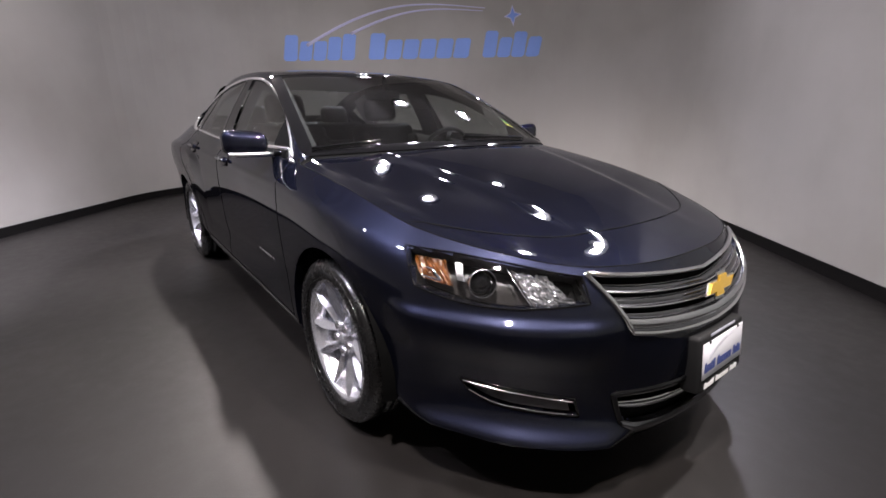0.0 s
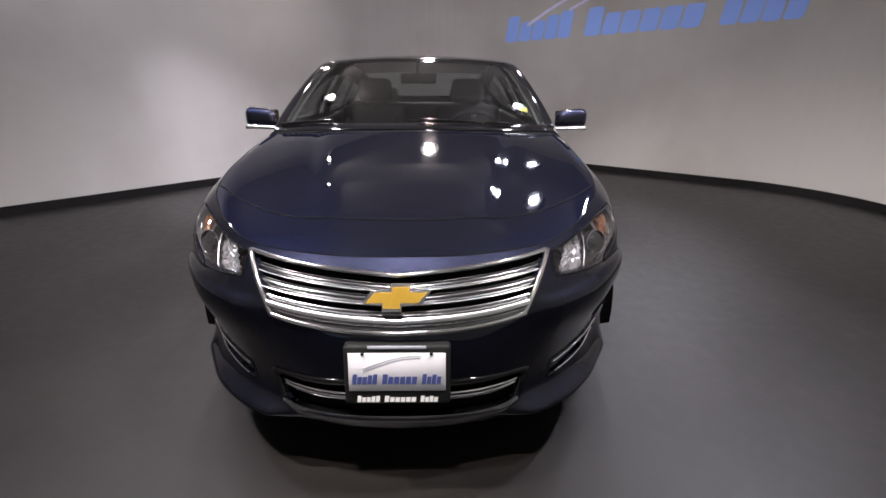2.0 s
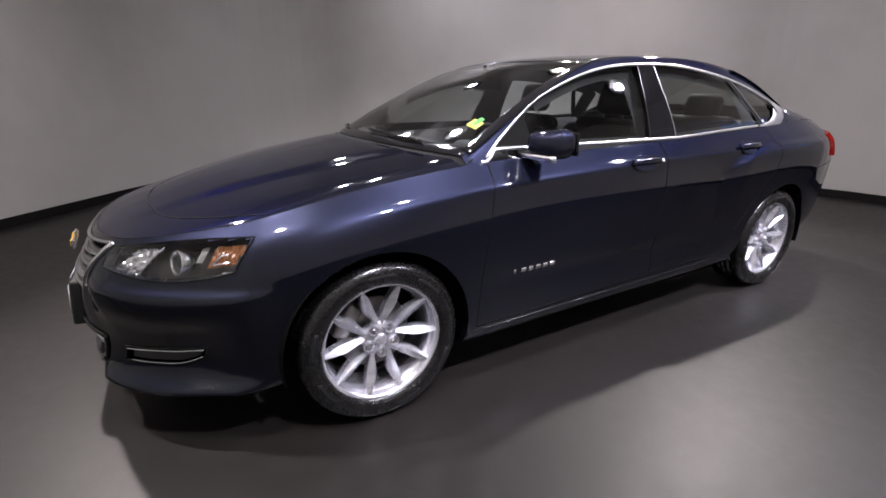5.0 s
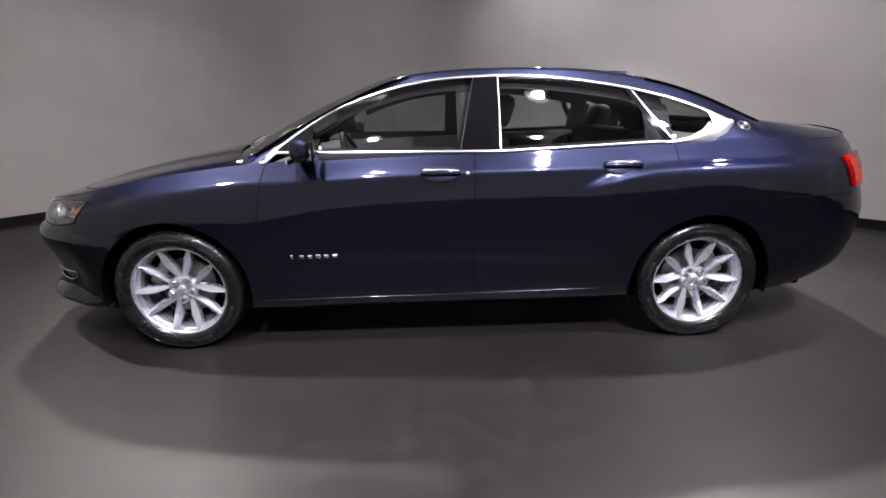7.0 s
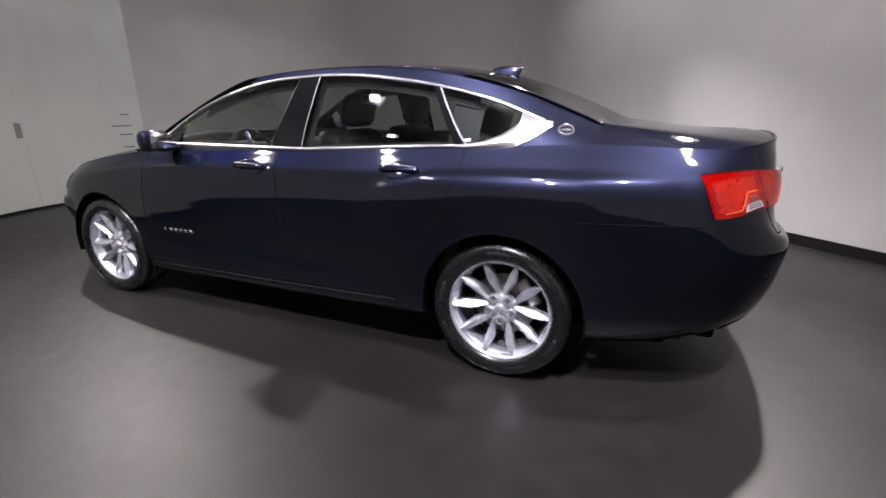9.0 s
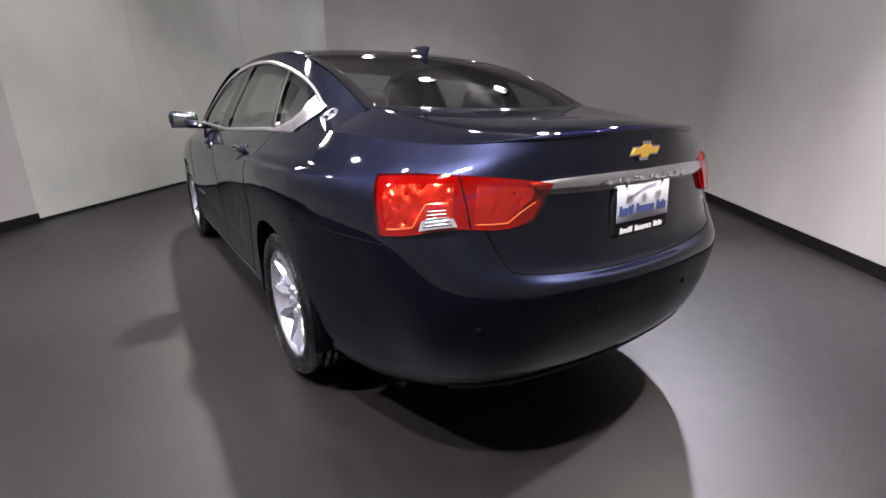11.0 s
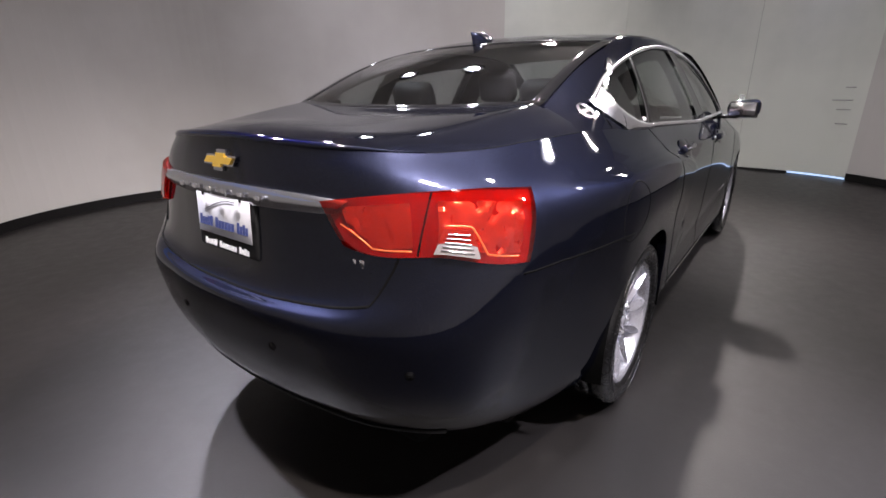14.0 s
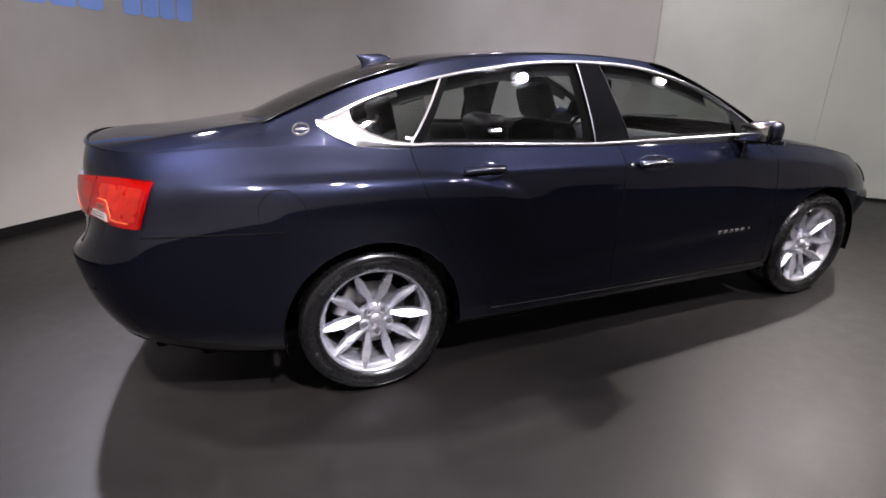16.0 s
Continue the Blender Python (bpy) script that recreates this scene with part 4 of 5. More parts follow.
smoothed(hood, 50)
# dark groove between hood and nose, wings and windscreen
edge = np.concatenate([front[::-1], left[1:]])
for side in (1, -1):
    strip(list(edge * (1, side, 1)), [(0.2, 0.3 * side, 0.9)] * len(edge), 0.004, 0.0010, "panel_gap", VOID, hood)
cut = hermite(np.linspace(0, 1, 5), np.array([(2.16, 0.0), (2.145, 0.2), (2.09, 0.42), (1.96, 0.60), (1.79, 0.757)]), np.linspace(0, 1, 40))


def on_hood(x, y):
    d = (h[..., 0] - x) ** 2 + (h[..., 1] - abs(y)) ** 2
    order = np.argsort(d.ravel())[:4]
    w = 1 / (d.ravel()[order] + 1e-5)
    return float((h[..., 2].ravel()[order] * w).sum() / w.sum())


for side in (1, -1):
    strip([(x, y * side, on_hood(x, y) + 0.0015) for x, y in cut], [(0.3, 0.1 * side, 0.95)] * len(cut), 0.0045, 0.0008, "hood_gap", VOID, hood)
cowl_p = np.stack([back, np.concatenate([left[-1:], canopy(np.full(29, 0.0), np.linspace(0, 1, 29))]) + (-0.06, 0, 0.022)], 0)
two_sided("cowl", cowl_p + (0, 0, -0.006), VOID, "matt black cowl")

# deck
u_d = uv_at((-2.325, 0.572, 1.097))[0]
rear = resample(top_edge(np.linspace(u_d, U_END, 40)), 30)
left = resample(top_edge(np.linspace(u_d, TOP_U(-1.78), 40)), 24)
foot = canopy(np.full(24, 11.8), np.linspace(0, 1, 24))
front = resample(np.concatenate([left[-1:], side_face(np.full(4, -1.78), np.linspace(1.118, 1.188, 4)), foot]), 30)
t = np.linspace(0, 1, 24)
mid = np.stack([rear[-1, 0] + (front[-1, 0] - rear[-1, 0]) * t, 0 * t, hermite([0, 0.12, 0.5, 1.0], [rear[-1, 2], 1.150, 1.160, front[-1, 2]], t)], 1)
rear[:, 1] = np.maximum(rear[:, 1], 0)
deck = coons(rear, front, left, mid)
deck[:, -1, 1] = 0
edge = np.concatenate([rear, (rear * (1, -1, 1))[-2::-1]])
lip_at = [(-0.75, y * 0.6, 0.66) for y in edge[:, 1]]
lid = child("trunk_lid", patch_mesh("trunk_lid", np.concatenate([deck, (deck * (1, -1, 1))[:, -2::-1]], 1), PAINT, -1), car, "short trunk lid with a crisp rear lip")
smoothed(lid, 50)
strip(list(edge), lip_at, 0.022, 0.004, "trunk_lip", PAINT, lid, "rounded rear lip", taper=[min(1.0, max(0.05, (0.57 - abs(y)) / 0.22)) for y in edge[:, 1]])
for side in (1, -1):
    strip(list(left * (1, side, 1)), [(0, 0.3 * side, 0.9)] * len(left), 0.003, 0.0008, "panel_gap", VOID, lid)

# wheel housings
for ax in (AXLE_F, AXLE_R):
    for side in (1, -1):
        n = 40
        prof = [(ARCH + 0.004, 0.895 if ax > 0 else 0.90), (ARCH + 0.012, 0.86), (ARCH + 0.012, 0.60), (0.02, 0.58)]
        verts = [(ax + r * math.cos(a), y * side, WHEEL_Z + r * math.sin(a)) for a in (math.pi * (-0.06 + 1.12 * k / n) for k in range(n + 1)) for r, y in prof]
        child("wheel_housing", mesh_of("wheel_housing", verts, grid_faces(n + 1, 4), VOID), car)


# ---- trim of the body side ----
def thick_patch(name, p, n, depth, material, parent, label="", side=1):
    """A patch with turned-back edges."""
    nu, nv = p.shape[:2]
    ring = rim_of(p)
    verts = list(p.reshape(-1, 3)) + [p[i, j] - n[i, j] * depth for i, j in ring]
    faces = grid_faces(nu, nv)
    base, m = nu * nv, len(ring)
    for k in range(m):
        a, b = ring[k], ring[(k + 1) % m]
        faces.append((a[0] * nv + a[1], b[0] * nv + b[1], base + (k + 1) % m, base + k))
    if side > 0:
        faces = [f[::-1] for f in faces]
    ob = child(name, mesh_of(name, verts, faces, material), parent, label)
    ob.data.set_sharp_from_angle(angle=radians(40))
    return ob


def whole(up, low_edge, lift, nu=30, nv=5, b0=0.0, b1=1.0, a1=1.0, bow=0.0):
    """A patch across the middle of the car, from one side to the other, bowed out by bow."""
    p, n = patch(up, low_edge, lift, nu, nv, 1, 0.0, a1, b0, b1)
    p = p + n * (bow * np.sin(np.linspace(0, math.pi, nv)))[None, :, None]
    p[0, :, 1] = 0
    return np.concatenate([p[::-1] * (1, -1, 1), p[1:]]), np.concatenate([n[::-1] * (1, -1, 1), n[1:]])


def emblem(place, width, height, tilt, parent):
    """A plain gold badge: a slanted bar with a block at its middle on a bright rim."""
    m = Matrix.Translation(place) @ tilt
    lean = 0.22 * height
    for name, grow, material, depth in (("badge_rim", 0.010, SATIN, 0.006), ("badge", 0.0, GOLD, 0.011)):
        w, h2 = width / 2 + grow, height / 2 + grow
        bm = bmesh.new()
        outline_pts = [(-w, -h2 * 0.48), (-w * 0.28 - lean, -h2 * 0.48), (-w * 0.28 - lean, -h2), (w * 0.28 - lean, -h2), (w * 0.28 - lean, -h2 * 0.48),
                       (w - lean * 2, -h2 * 0.48), (w, h2 * 0.48), (w * 0.28 + lean, h2 * 0.48), (w * 0.28 + lean, h2), (-w * 0.28 + lean, h2), (-w * 0.28 + lean, h2 * 0.48), (-w + lean * 2, h2 * 0.48)]
        lowf = [bm.verts.new((0, y, z)) for y, z in outline_pts]
        f = bm.faces.new(lowf)
        got = bmesh.ops.extrude_face_region(bm, geom=[f])
        bmesh.ops.translate(bm, vec=(depth, 0, 0), verts=[v for v in got["geom"] if isinstance(v, bmesh.types.BMVert)])
        bmesh.ops.recalc_face_normals(bm, faces=bm.faces)
        bm.transform(m)
        part(name, bm, material, parent, "plain gold badge" if name == "badge" else "", smooth=False)


# grille
p, n = whole(GRILLE_UP, GRILLE_LOW, -0.055, 40, 6)
grille = child("grille", patch_mesh("grille", p, VOID, 1), car, "wide chrome grille with broad crossbars")
for b0, b1, lift, material in ((0.0, 0.09, 0.002, DARKCHROME), (0.095, 0.235, 0.007, SATIN), (0.245, 0.330, -0.006, DARKCHROME),
                               (0.425, 0.450, 0.000, SATIN), (0.455, 0.600, -0.012, DARKCHROME), (0.605, 0.618, -0.016, SATIN),
                               (0.685, 0.707, -0.002, SATIN), (0.712, 0.845, -0.014, DARKCHROME), (0.850, 0.862, -0.018, SATIN)):
    p, n = whole(GRILLE_UP, GRILLE_LOW, lift, 40, 8, b0, b1, 0.985, 0.24 * 0.17 * (b1 - b0))
    thick_patch("grille_bar", p, n, 0.03, material, grille)
p, n = whole(GRILLE_UP, GRILLE_LOW, 0.0015, 50, 10)
frame_strip(p, n, 0.013, 0.010, "grille_surround", CHROME, grille, "bright chrome grille surround")
emblem((2.446, 0, 0.688), 0.178, 0.062, Matrix.Rotation(radians(-14), 4, "Y"), grille)

# lower intake with its lip
p, n = whole(INTAKE_UP, INTAKE_LOW, -0.05, 40, 6)
intake = child("lower_intake", patch_mesh("lower_intake", p, VOID, 1), car, "black lower air intake with a dark satin lip")
for b0, b1, material in ((0.46, 0.56, SATIN), (0.60, 0.66, CHROME)):
    p, n = whole(INTAKE_UP, INTAKE_LOW, -0.01, 40, 7, b0, b1, 0.96, 0.003)
    thick_patch("intake_bar", p, n, 0.03, material, intake)
p, n = whole(INTAKE_UP, INTAKE_LOW, 0.001, 50, 10)
frame_strip(p, n, 0.020, 0.006, "intake_edge", BLACK, intake)
p, n = whole(INTAKE_UP, INTAKE_LOW, 0.004, 40, 8, -0.14, 0.10, 1.0, 0.008)
thick_patch("intake_lip", p, n, 0.02, DARKCHROME, intake, "dark satin lower lip")

for side in (1, -1):
    # fog lamp corners
    p, n = patch(FOG_UP, FOG_LOW, -0.04, 24, 6, side)
    fog = child("fog_corner", patch_mesh("fog_corner", p, FOGGREY, side), car, "black fog lamp corner with chrome edging")
    p, n = patch(FOG_UP, FOG_LOW, 0.001, 30, 8, side)
    frame_strip(p, n, 0.008, 0.002, "fog_edge", BLACK, fog)
    for b in (0.10, 0.86):
        p, n = patch(FOG_UP, FOG_LOW, 0.004, 30, 2, side, 0.08 if b < 0.5 else 0.02, 0.97, b, b + 0.01)
        strip(list(p[:, 0]), list(n[:, 0]), 0.0055, 0.004, "fog_trim", CHROME, fog)
    p, n = patch(FOG_UP, FOG_LOW, -0.012, 16, 5, side, 0.05, 0.90, 0.17, 0.78)
    thick_patch("fog_lens", p, n, 0.02, FOGGREY, fog, "dark grey fog lamp blank", side)

    # headlight
    p, n = patch(HEAD_UP, HEAD_LOW, -0.075, 30, 8, side, 0.02, 0.98, 0.03, 0.97)
    lamp_box = child("headlight", patch_mesh("headlight", p, SMOKE, side), car, "wraparound headlight with clear lens and amber corner")
    outer, on = patch(HEAD_UP, HEAD_LOW, 0.003, 40, 10, side)
    ring = rim_of(outer)
    inner_p, _ = patch(HEAD_UP, HEAD_LOW, -0.075, 40, 10, side)
    verts = [outer[i, j] for i, j in ring] + [inner_p[i, j] for i, j in ring]
    m = len(ring)
    child("lamp_wall", mesh_of("lamp_wall", verts, [(k, (k + 1) % m, m + (k + 1) % m, m + k) for k in range(m)], SMOKE), lamp_box)
    lens = child("lens", patch_mesh("lens", outer, PRIVACY, side), lamp_box, "clear lens")
    lens.visible_shadow = False
    frame_strip(outer, on, 0.004, 0.001, "lens_edge", VOID, lamp_box)
    rows = []
    for b in np.linspace(0.06, 0.93, 11):              # slants from the grille's foot up and outwards
        rows.append(patch(HEAD_UP, HEAD_LOW, -0.026, 17, 2, side, 0.035 + 0.17 * b, 0.25 + 0.16 * b, b, b + 1e-3))
    p, n = np.stack([r[0][:, 0] for r in rows], 1), np.stack([r[1][:, 0] for r in rows], 1)
    p = p + n * np.random.default_rng(4).uniform(-0.006, 0.006, p.shape[:2])[..., None]
    run = patch_mesh("running_lamp", p, FACET, side)
    run.shade_flat()
    child("running_lamp", run, lamp_box, "faceted clear running lamp")
    p, n = patch(HEAD_UP, HEAD_LOW, -0.015, 16, 16, side, 0.27, 0.42, 0.06, 0.93)
    strip([p[k, k] for k in range(16)], [n[k, k] for k in range(16)], 0.004, 0.004, "lamp_divider", SATIN, lamp_box)
    p, n = patch(HEAD_UP, HEAD_LOW, -0.030, 14, 6, side, 0.75, 0.96, 0.30, 0.92)
    p = p + n * np.random.default_rng(6).uniform(-0.004, 0.004, p.shape[:2])[..., None]
    thick_patch("turn_lamp", p, n, 0.03, AMBER, lamp_box, "amber turn lamp", side).data.shade_flat()
    p, n = patch(HEAD_UP, HEAD_LOW, -0.012, 14, 2, side, 0.80, 0.92, 0.38, 0.62)
    strip(list(p[:, 0]), list(n[:, 0]), 0.006, 0.005, "lamp_spear", CHROME, lamp_box)
    strip([p[0, 0], p[4, 1], p[9, 1]], [n[0, 0]] * 3, 0.007, 0.006, "lamp_spear", CHROME, lamp_box)
    p, n = patch(HEAD_UP, HEAD_LOW, -0.022, 3, 3, side, 0.50, 0.60, 0.42, 0.62)
    c, ax = Vector(p[1, 1]), Vector(n[1, 1]).lerp(Vector((1, 0.1 * side, 0)), 0.6).normalized()
    turn = ax.to_track_quat("Y", "Z").to_matrix().to_4x4()
    verts, faces = lathe([(0.040, -0.02), (0.0435, 0.008), (0.042, 0.011), (0.0405, 0.008), (0.038, -0.02)], 40)
    me = mesh_of("projector_ring", verts, faces, CHROME)
    me.transform(Matrix.Translation(c) @ turn)
    child("projector_ring", me, lamp_box)
    bm = bmesh.new()
    bmesh.ops.create_uvsphere(bm, u_segments=24, v_segments=12, radius=0.034, matrix=Matrix.Translation(c - ax * 0.022))
    part("projector", bm, BLACK, lamp_box, "dark glass projector ball")
    p, n = patch(HEAD_UP, HEAD_LOW, -0.03, 6, 6, side, 0.655, 0.70, 0.50, 0.92)
    thick_patch("lamp_reflector", p, n, 0.03, SATIN, lamp_box, "", side)

    # tail lamp: dark red housing, faceted reflectors and a glossy red lens over them
    p, n = patch(TAIL_UP, TAIL_LOW, 0.004, 44, 14, side)
    tail = thick_patch("tail_light", p, n, 0.02, DEEPRED, car, "glossy red wraparound tail light", side)
    for k, (a0, a1, slant, rough_by) in enumerate(((0.07, 0.36, 1.0, 0.0040), (0.475, 0.93, 0.0, 0.0055))):
        t = np.linspace(a0, a1, 17 if k == 0 else 25)
        cols = [patch(TAIL_UP, TAIL_LOW, 0.0075, 2, 10, side, a, a + 1e-3, 0.14 + 0.42 * slant * max(0, (0.16 - a) / 0.16), 0.84) for a in t]
        p, n = np.array([c[0][0] for c in cols]), np.array([c[1][0] for c in cols])
        p = p + n * np.random.default_rng(9 + k).uniform(-rough_by, rough_by, p.shape[:2])[..., None]
        thick_patch("lamp_reflector", p, n, 0.004, LAMPCHROME, tail, "faceted reflector behind the red lens", side).data.shade_smooth()
    lens_p, lens_n = patch(TAIL_UP, TAIL_LOW, 0.017, 44, 14, side)
    lens_p = lens_p + lens_n * (0.004 * np.sin(math.pi * np.linspace(0, 1, 14)))[None, :, None]
    lens = thick_patch("lens", lens_p, lens_n, 0.015, REDGLASS, tail, "glossy clear red lens", side)
    lens.visible_shadow = False
    p, n = patch(TAIL_UP, TAIL_LOW, 0.020, 12, 6, side, 0.455, 0.665, 0.05, 0.43)
    mid_p = p.mean(0, keepdims=True)
    p = mid_p + (p - mid_p) * np.linspace(1.0, 0.58, 6)[None, :, None]
    thick_patch("reverse_lamp", p, n, 0.008, REVERSE, tail, "clear ribbed reversing lamp", side)
    for b in (0.11, 0.17, 0.23, 0.29, 0.35):
        p, n = patch(TAIL_UP, TAIL_LOW, 0.0215, 10, 2, side, 0.475 + 0.11 * b, 0.645 - 0.11 * b, b, b + 0.01)
        strip(list(p[:, 0]), list(n[:, 0]), 0.0035, 0.001, "lamp_rib", SATIN, tail)
    p, n = patch(TAIL_UP, TAIL_LOW, 0.0195, 30, 2, side, 0.385, 0.455, 0.02, 0.98)
    strip([p[k, 0] * (1 - k / 29) + p[k, 1] * (k / 29) for k in range(30)], list(n[:, 0]), 0.005, 0.001, "lens_joint", VOID, tail)
    for a0, a1, b0, b1 in ((0.05, 0.17, 0.52, 0.13), (0.17, 0.36, 0.13, 0.10), (0.615, 0.70, 0.47, 0.12), (0.70, 0.90, 0.12, 0.11), (0.50, 0.615, 0.47, 0.47)):
        t = np.linspace(0, 1, 12)
        line, nor = patch(TAIL_UP, TAIL_LOW, 0.0205, 12, 12, side, a0, a1, min(b0, b1), max(b0, b1) + 1e-4)
        pick = [(k, k if b1 >= b0 else 11 - k) for k in range(12)]
        strip([line[i, j] for i, j in pick], [nor[i, j] for i, j in pick], 0.0045, 0.001, "lamp_line", REDGLOW, tail)

    # handles, letters, roundel
    for key, x0, x1, z0 in (("front", 0.115, -0.095, 0.958), ("rear", -0.815, -1.025, 0.982)):
        xm = (x0 + x1) / 2
        u = u_of_x(xm, 0.78)
        v = v_of_z(u, z0)
        c, nn = Vector(band(u, v) * (1, side, 1)), Vector(band_normal(np.array(u), np.array(v)) * (1, side, 1))
        turn = Matrix((Vector((1, 0, 0)), nn, Vector((1, 0, 0)).cross(nn) * 1.0)).transposed().to_4x4()
        m = Matrix.Translation(c) @ turn
        bm = bmesh.new()
        bmesh.ops.create_uvsphere(bm, u_segments=28, v_segments=14, radius=1.0, matrix=m @ Matrix.Diagonal((0.098, 0.006, 0.046, 1)))
        part("handle_cup", bm, PAINT, DOORS[key, side], "dark recess behind the handle")
        bm = rbox((0.205, 0.020, 0.032), 0.009, 3, m @ Matrix.Translation((0, 0.030, 0.004)))
        for v_ in bm.verts:
            off = (m.inverted() @ v_.co)
            v_.co -= nn * (0.018 * (abs(off.x) / 0.1) ** 2.5)
        handle = part("door_handle", bm, PAINT, DOORS[key, side], "body-coloured pull handle")
        strip([m @ Vector((x, 0.0405 - 0.018 * (abs(x) / 0.1) ** 2.5, 0.008)) for x in np.linspace(-0.09, 0.09, 12)], [nn] * 12, 0.004, 0.001, "handle_trim", SATIN, handle)
        verts, faces = lathe([(0.0, 0.006), (0.010, 0.006), (0.012, 0.0)], 20)
        me = mesh_of("key_lock", verts, faces, SATIN)
        me.transform(m @ Matrix.Translation((-0.135, 0, 0.0)))
        if key == "front":
            child("key_lock", me, DOORS[key, side])
    for k in range(6):
        x0 = 0.80 - 0.043 * k
        pts, nor = [], []
        for x in np.linspace(x0, x0 - (0.010 if k == 0 else 0.026), 4):
            u = u_of_x(x, 0.40)
            v = v_of_z(u, 0.530)
            pts.append(band(u, v) * (1, side, 1))
            nor.append(band_normal(np.array(u), np.array(v)) * (1, side, 1))
        strip(pts, nor, 0.022, 0.003, "name_badge", SATIN, DOORS["front", side])
    c, nn = Vector(side_face(-1.647, 1.168) * (1, side, 1)), Vector(side_normal(-1.647, 1.168) * (1, side, 1))
    turn = nn.to_track_quat("Y", "Z").to_matrix().to_4x4()
    verts, faces = lathe([(0.027, 0.0), (0.029, 0.005), (0.034, 0.005), (0.037, 0.0)], 32)
    me = mesh_of("roundel", verts, faces, CHROME)
    me.transform(Matrix.Translation(c) @ turn)
    roundel = child("roundel", me, car, "small chrome roundel on the rear pillar")
    bm = bmesh.new()
    bmesh.ops.create_icosphere(bm, subdivisions=2, radius=1.0, matrix=Matrix.Translation(c) @ turn @ Matrix.Diagonal((0.026, 0.005, 0.009, 1)))
    part("roundel_mark", bm, CHROME, roundel)

    # mirror
    y0 = 0.985 * side
    bm = rbox((0.105, 0.20, 0.118), 0.045, 5)
    for v_ in bm.verts:
        k = (v_.co.y * side + 0.10) / 0.20
        v_.co.z *= 0.86 + 0.18 * k
        v_.co.x += 0.030 * (1 - k)
        v_.co.x *= 1.0 if v_.co.x > 0 else 0.8
        v_.co.z += 0.008 * k
    bm.transform(Matrix.Translation((0.665, 0.955 * side, 1.083)))
    mirror = part("side_mirror", bm, PAINT, FD[side], "body-coloured side mirror")
    bm = rbox((0.016, 0.165, 0.092), 0.007, 2, Matrix.Translation((0.612, 0.955 * side, 1.086)))
    part("mirror_rim", bm, BLACK, mirror)
    bm = rbox((0.006, 0.150, 0.078), 0.002, 1, Matrix.Translation((0.603, 0.955 * side, 1.086)))
    part("mirror_glass", bm, MIRROR, mirror)
    bm = rbox((0.07, 0.14, 0.022), 0.009, 3, Matrix.Translation((0.69, 0.865 * side, 1.030)))
    part("mirror_arm", bm, BLACK, mirror)
    strip([(0.728, (0.84 + 0.2 * t) * side, 1.030 + 0.004 * t) for t in np.linspace(0, 1, 8)], [(1, 0, -0.15)] * 8, 0.024, 0.008, "mirror_strip", TRIMCHROME, mirror, "bright lower strip")

# bright sill strip
for side in (1, -1):
    us = np.linspace(u_of_x(1.00, 0.2), u_of_x(-0.86, 0.2), 40)
    p, n = band(us, np.full(40, 0.185)), band_normal(us, np.full(40, 0.185))
    strip(list(p * (1, side, 1)), list(n * (1, side, 1)), 0.0035, 0.003, "sill_strip", DARKCHROME, car, "thin bright strip along the sill")

# fuel flap on the right
uc = u_of_x(-1.76, 0.70)
vc = v_of_z(uc, 0.878)
ring = [(uc + 0.088 * math.cos(a), vc + 0.083 * math.sin(a)) for a in np.linspace(0, 2 * math.pi, 49)]
p = np.array([band(u, v) for u, v in ring])
n = np.array([band_normal(np.array(u), np.array(v)) for u, v in ring])
strip(list(p * (1, -1, 1)), list(n * (1, -1, 1)), 0.004, 0.0006, "fuel_flap_gap", VOID, car)

# tail: bright bar, gold badge, sensors, small mark, reflectors
BAR_UP = [(-2.545, 0.0, 1.006), (-2.53, 0.16, 1.006), (-2.52, 0.32, 1.004), (-2.50, 0.47, 0.998)]
BAR_LOW = [(-2.545, 0.0, 0.955), (-2.53, 0.16, 0.956), (-2.515, 0.32, 0.958), (-2.50, 0.43, 0.962)]
p, n = whole(BAR_UP, BAR_LOW, 0.010, 24, 8, bow=0.008)
p = p[::-1]
n = n[::-1]
bar = thick_patch("tail_bar", p, n, 0.016, SATIN, lid_face, "broad satin chrome bar across the trunk")
for k in range(6):
    y = 0.20 - 0.08 * k
    bm = rbox((0.004, 0.024, 0.020), 0.001, 1, Matrix.Translation((-2.5675 + 0.045 * y * y, y, 0.981)))
    part("name_badge", bm, CHROME, bar)
emblem((-2.535, 0, 1.064), 0.150, 0.040, Matrix.Rotation(math.pi, 4, "Z") @ Matrix.Rotation(radians(-8), 4, "Y"), lid_face)
for k in (0, 1):
    bm = rbox((0.004, 0.014 if k == 0 else 0.018, 0.022), 0.001, 1, Matrix.Translation((float(band(*uv_at((-2.50, 0.49, 0.846)))[0]) + 0.005 * k, -0.480 - 0.021 * k, 0.846)))
    part("trim_mark", bm, CHROME, lid_face)
for y in (0.62, 0.24, -0.24, -0.62):
    u, v = uv_at((-2.6 if abs(y) < 0.4 else -2.47, abs(y), 0.585))
    c, nn = Vector(band(u, v)), Vector(band_normal(np.array(u), np.array(v)))
    c.y, nn.y = math.copysign(c.y, y), math.copysign(nn.y, y)
    verts, faces = lathe([(0.0, 0.002), (0.009, 0.002), (0.0105, -0.002), (0.0125, 0.0025), (0.0135, -0.003)], 20)
    me = mesh_of("parking_sensor", verts, faces, BLACK)
    me.transform(Matrix.Translation(c) @ nn.to_track_quat("Y", "Z").to_matrix().to_4x4())
    child("parking_sensor", me, rear_bumper)
us = np.linspace(uv_at((-2.38, 0.66, 0.36))[0], U_END, 30)
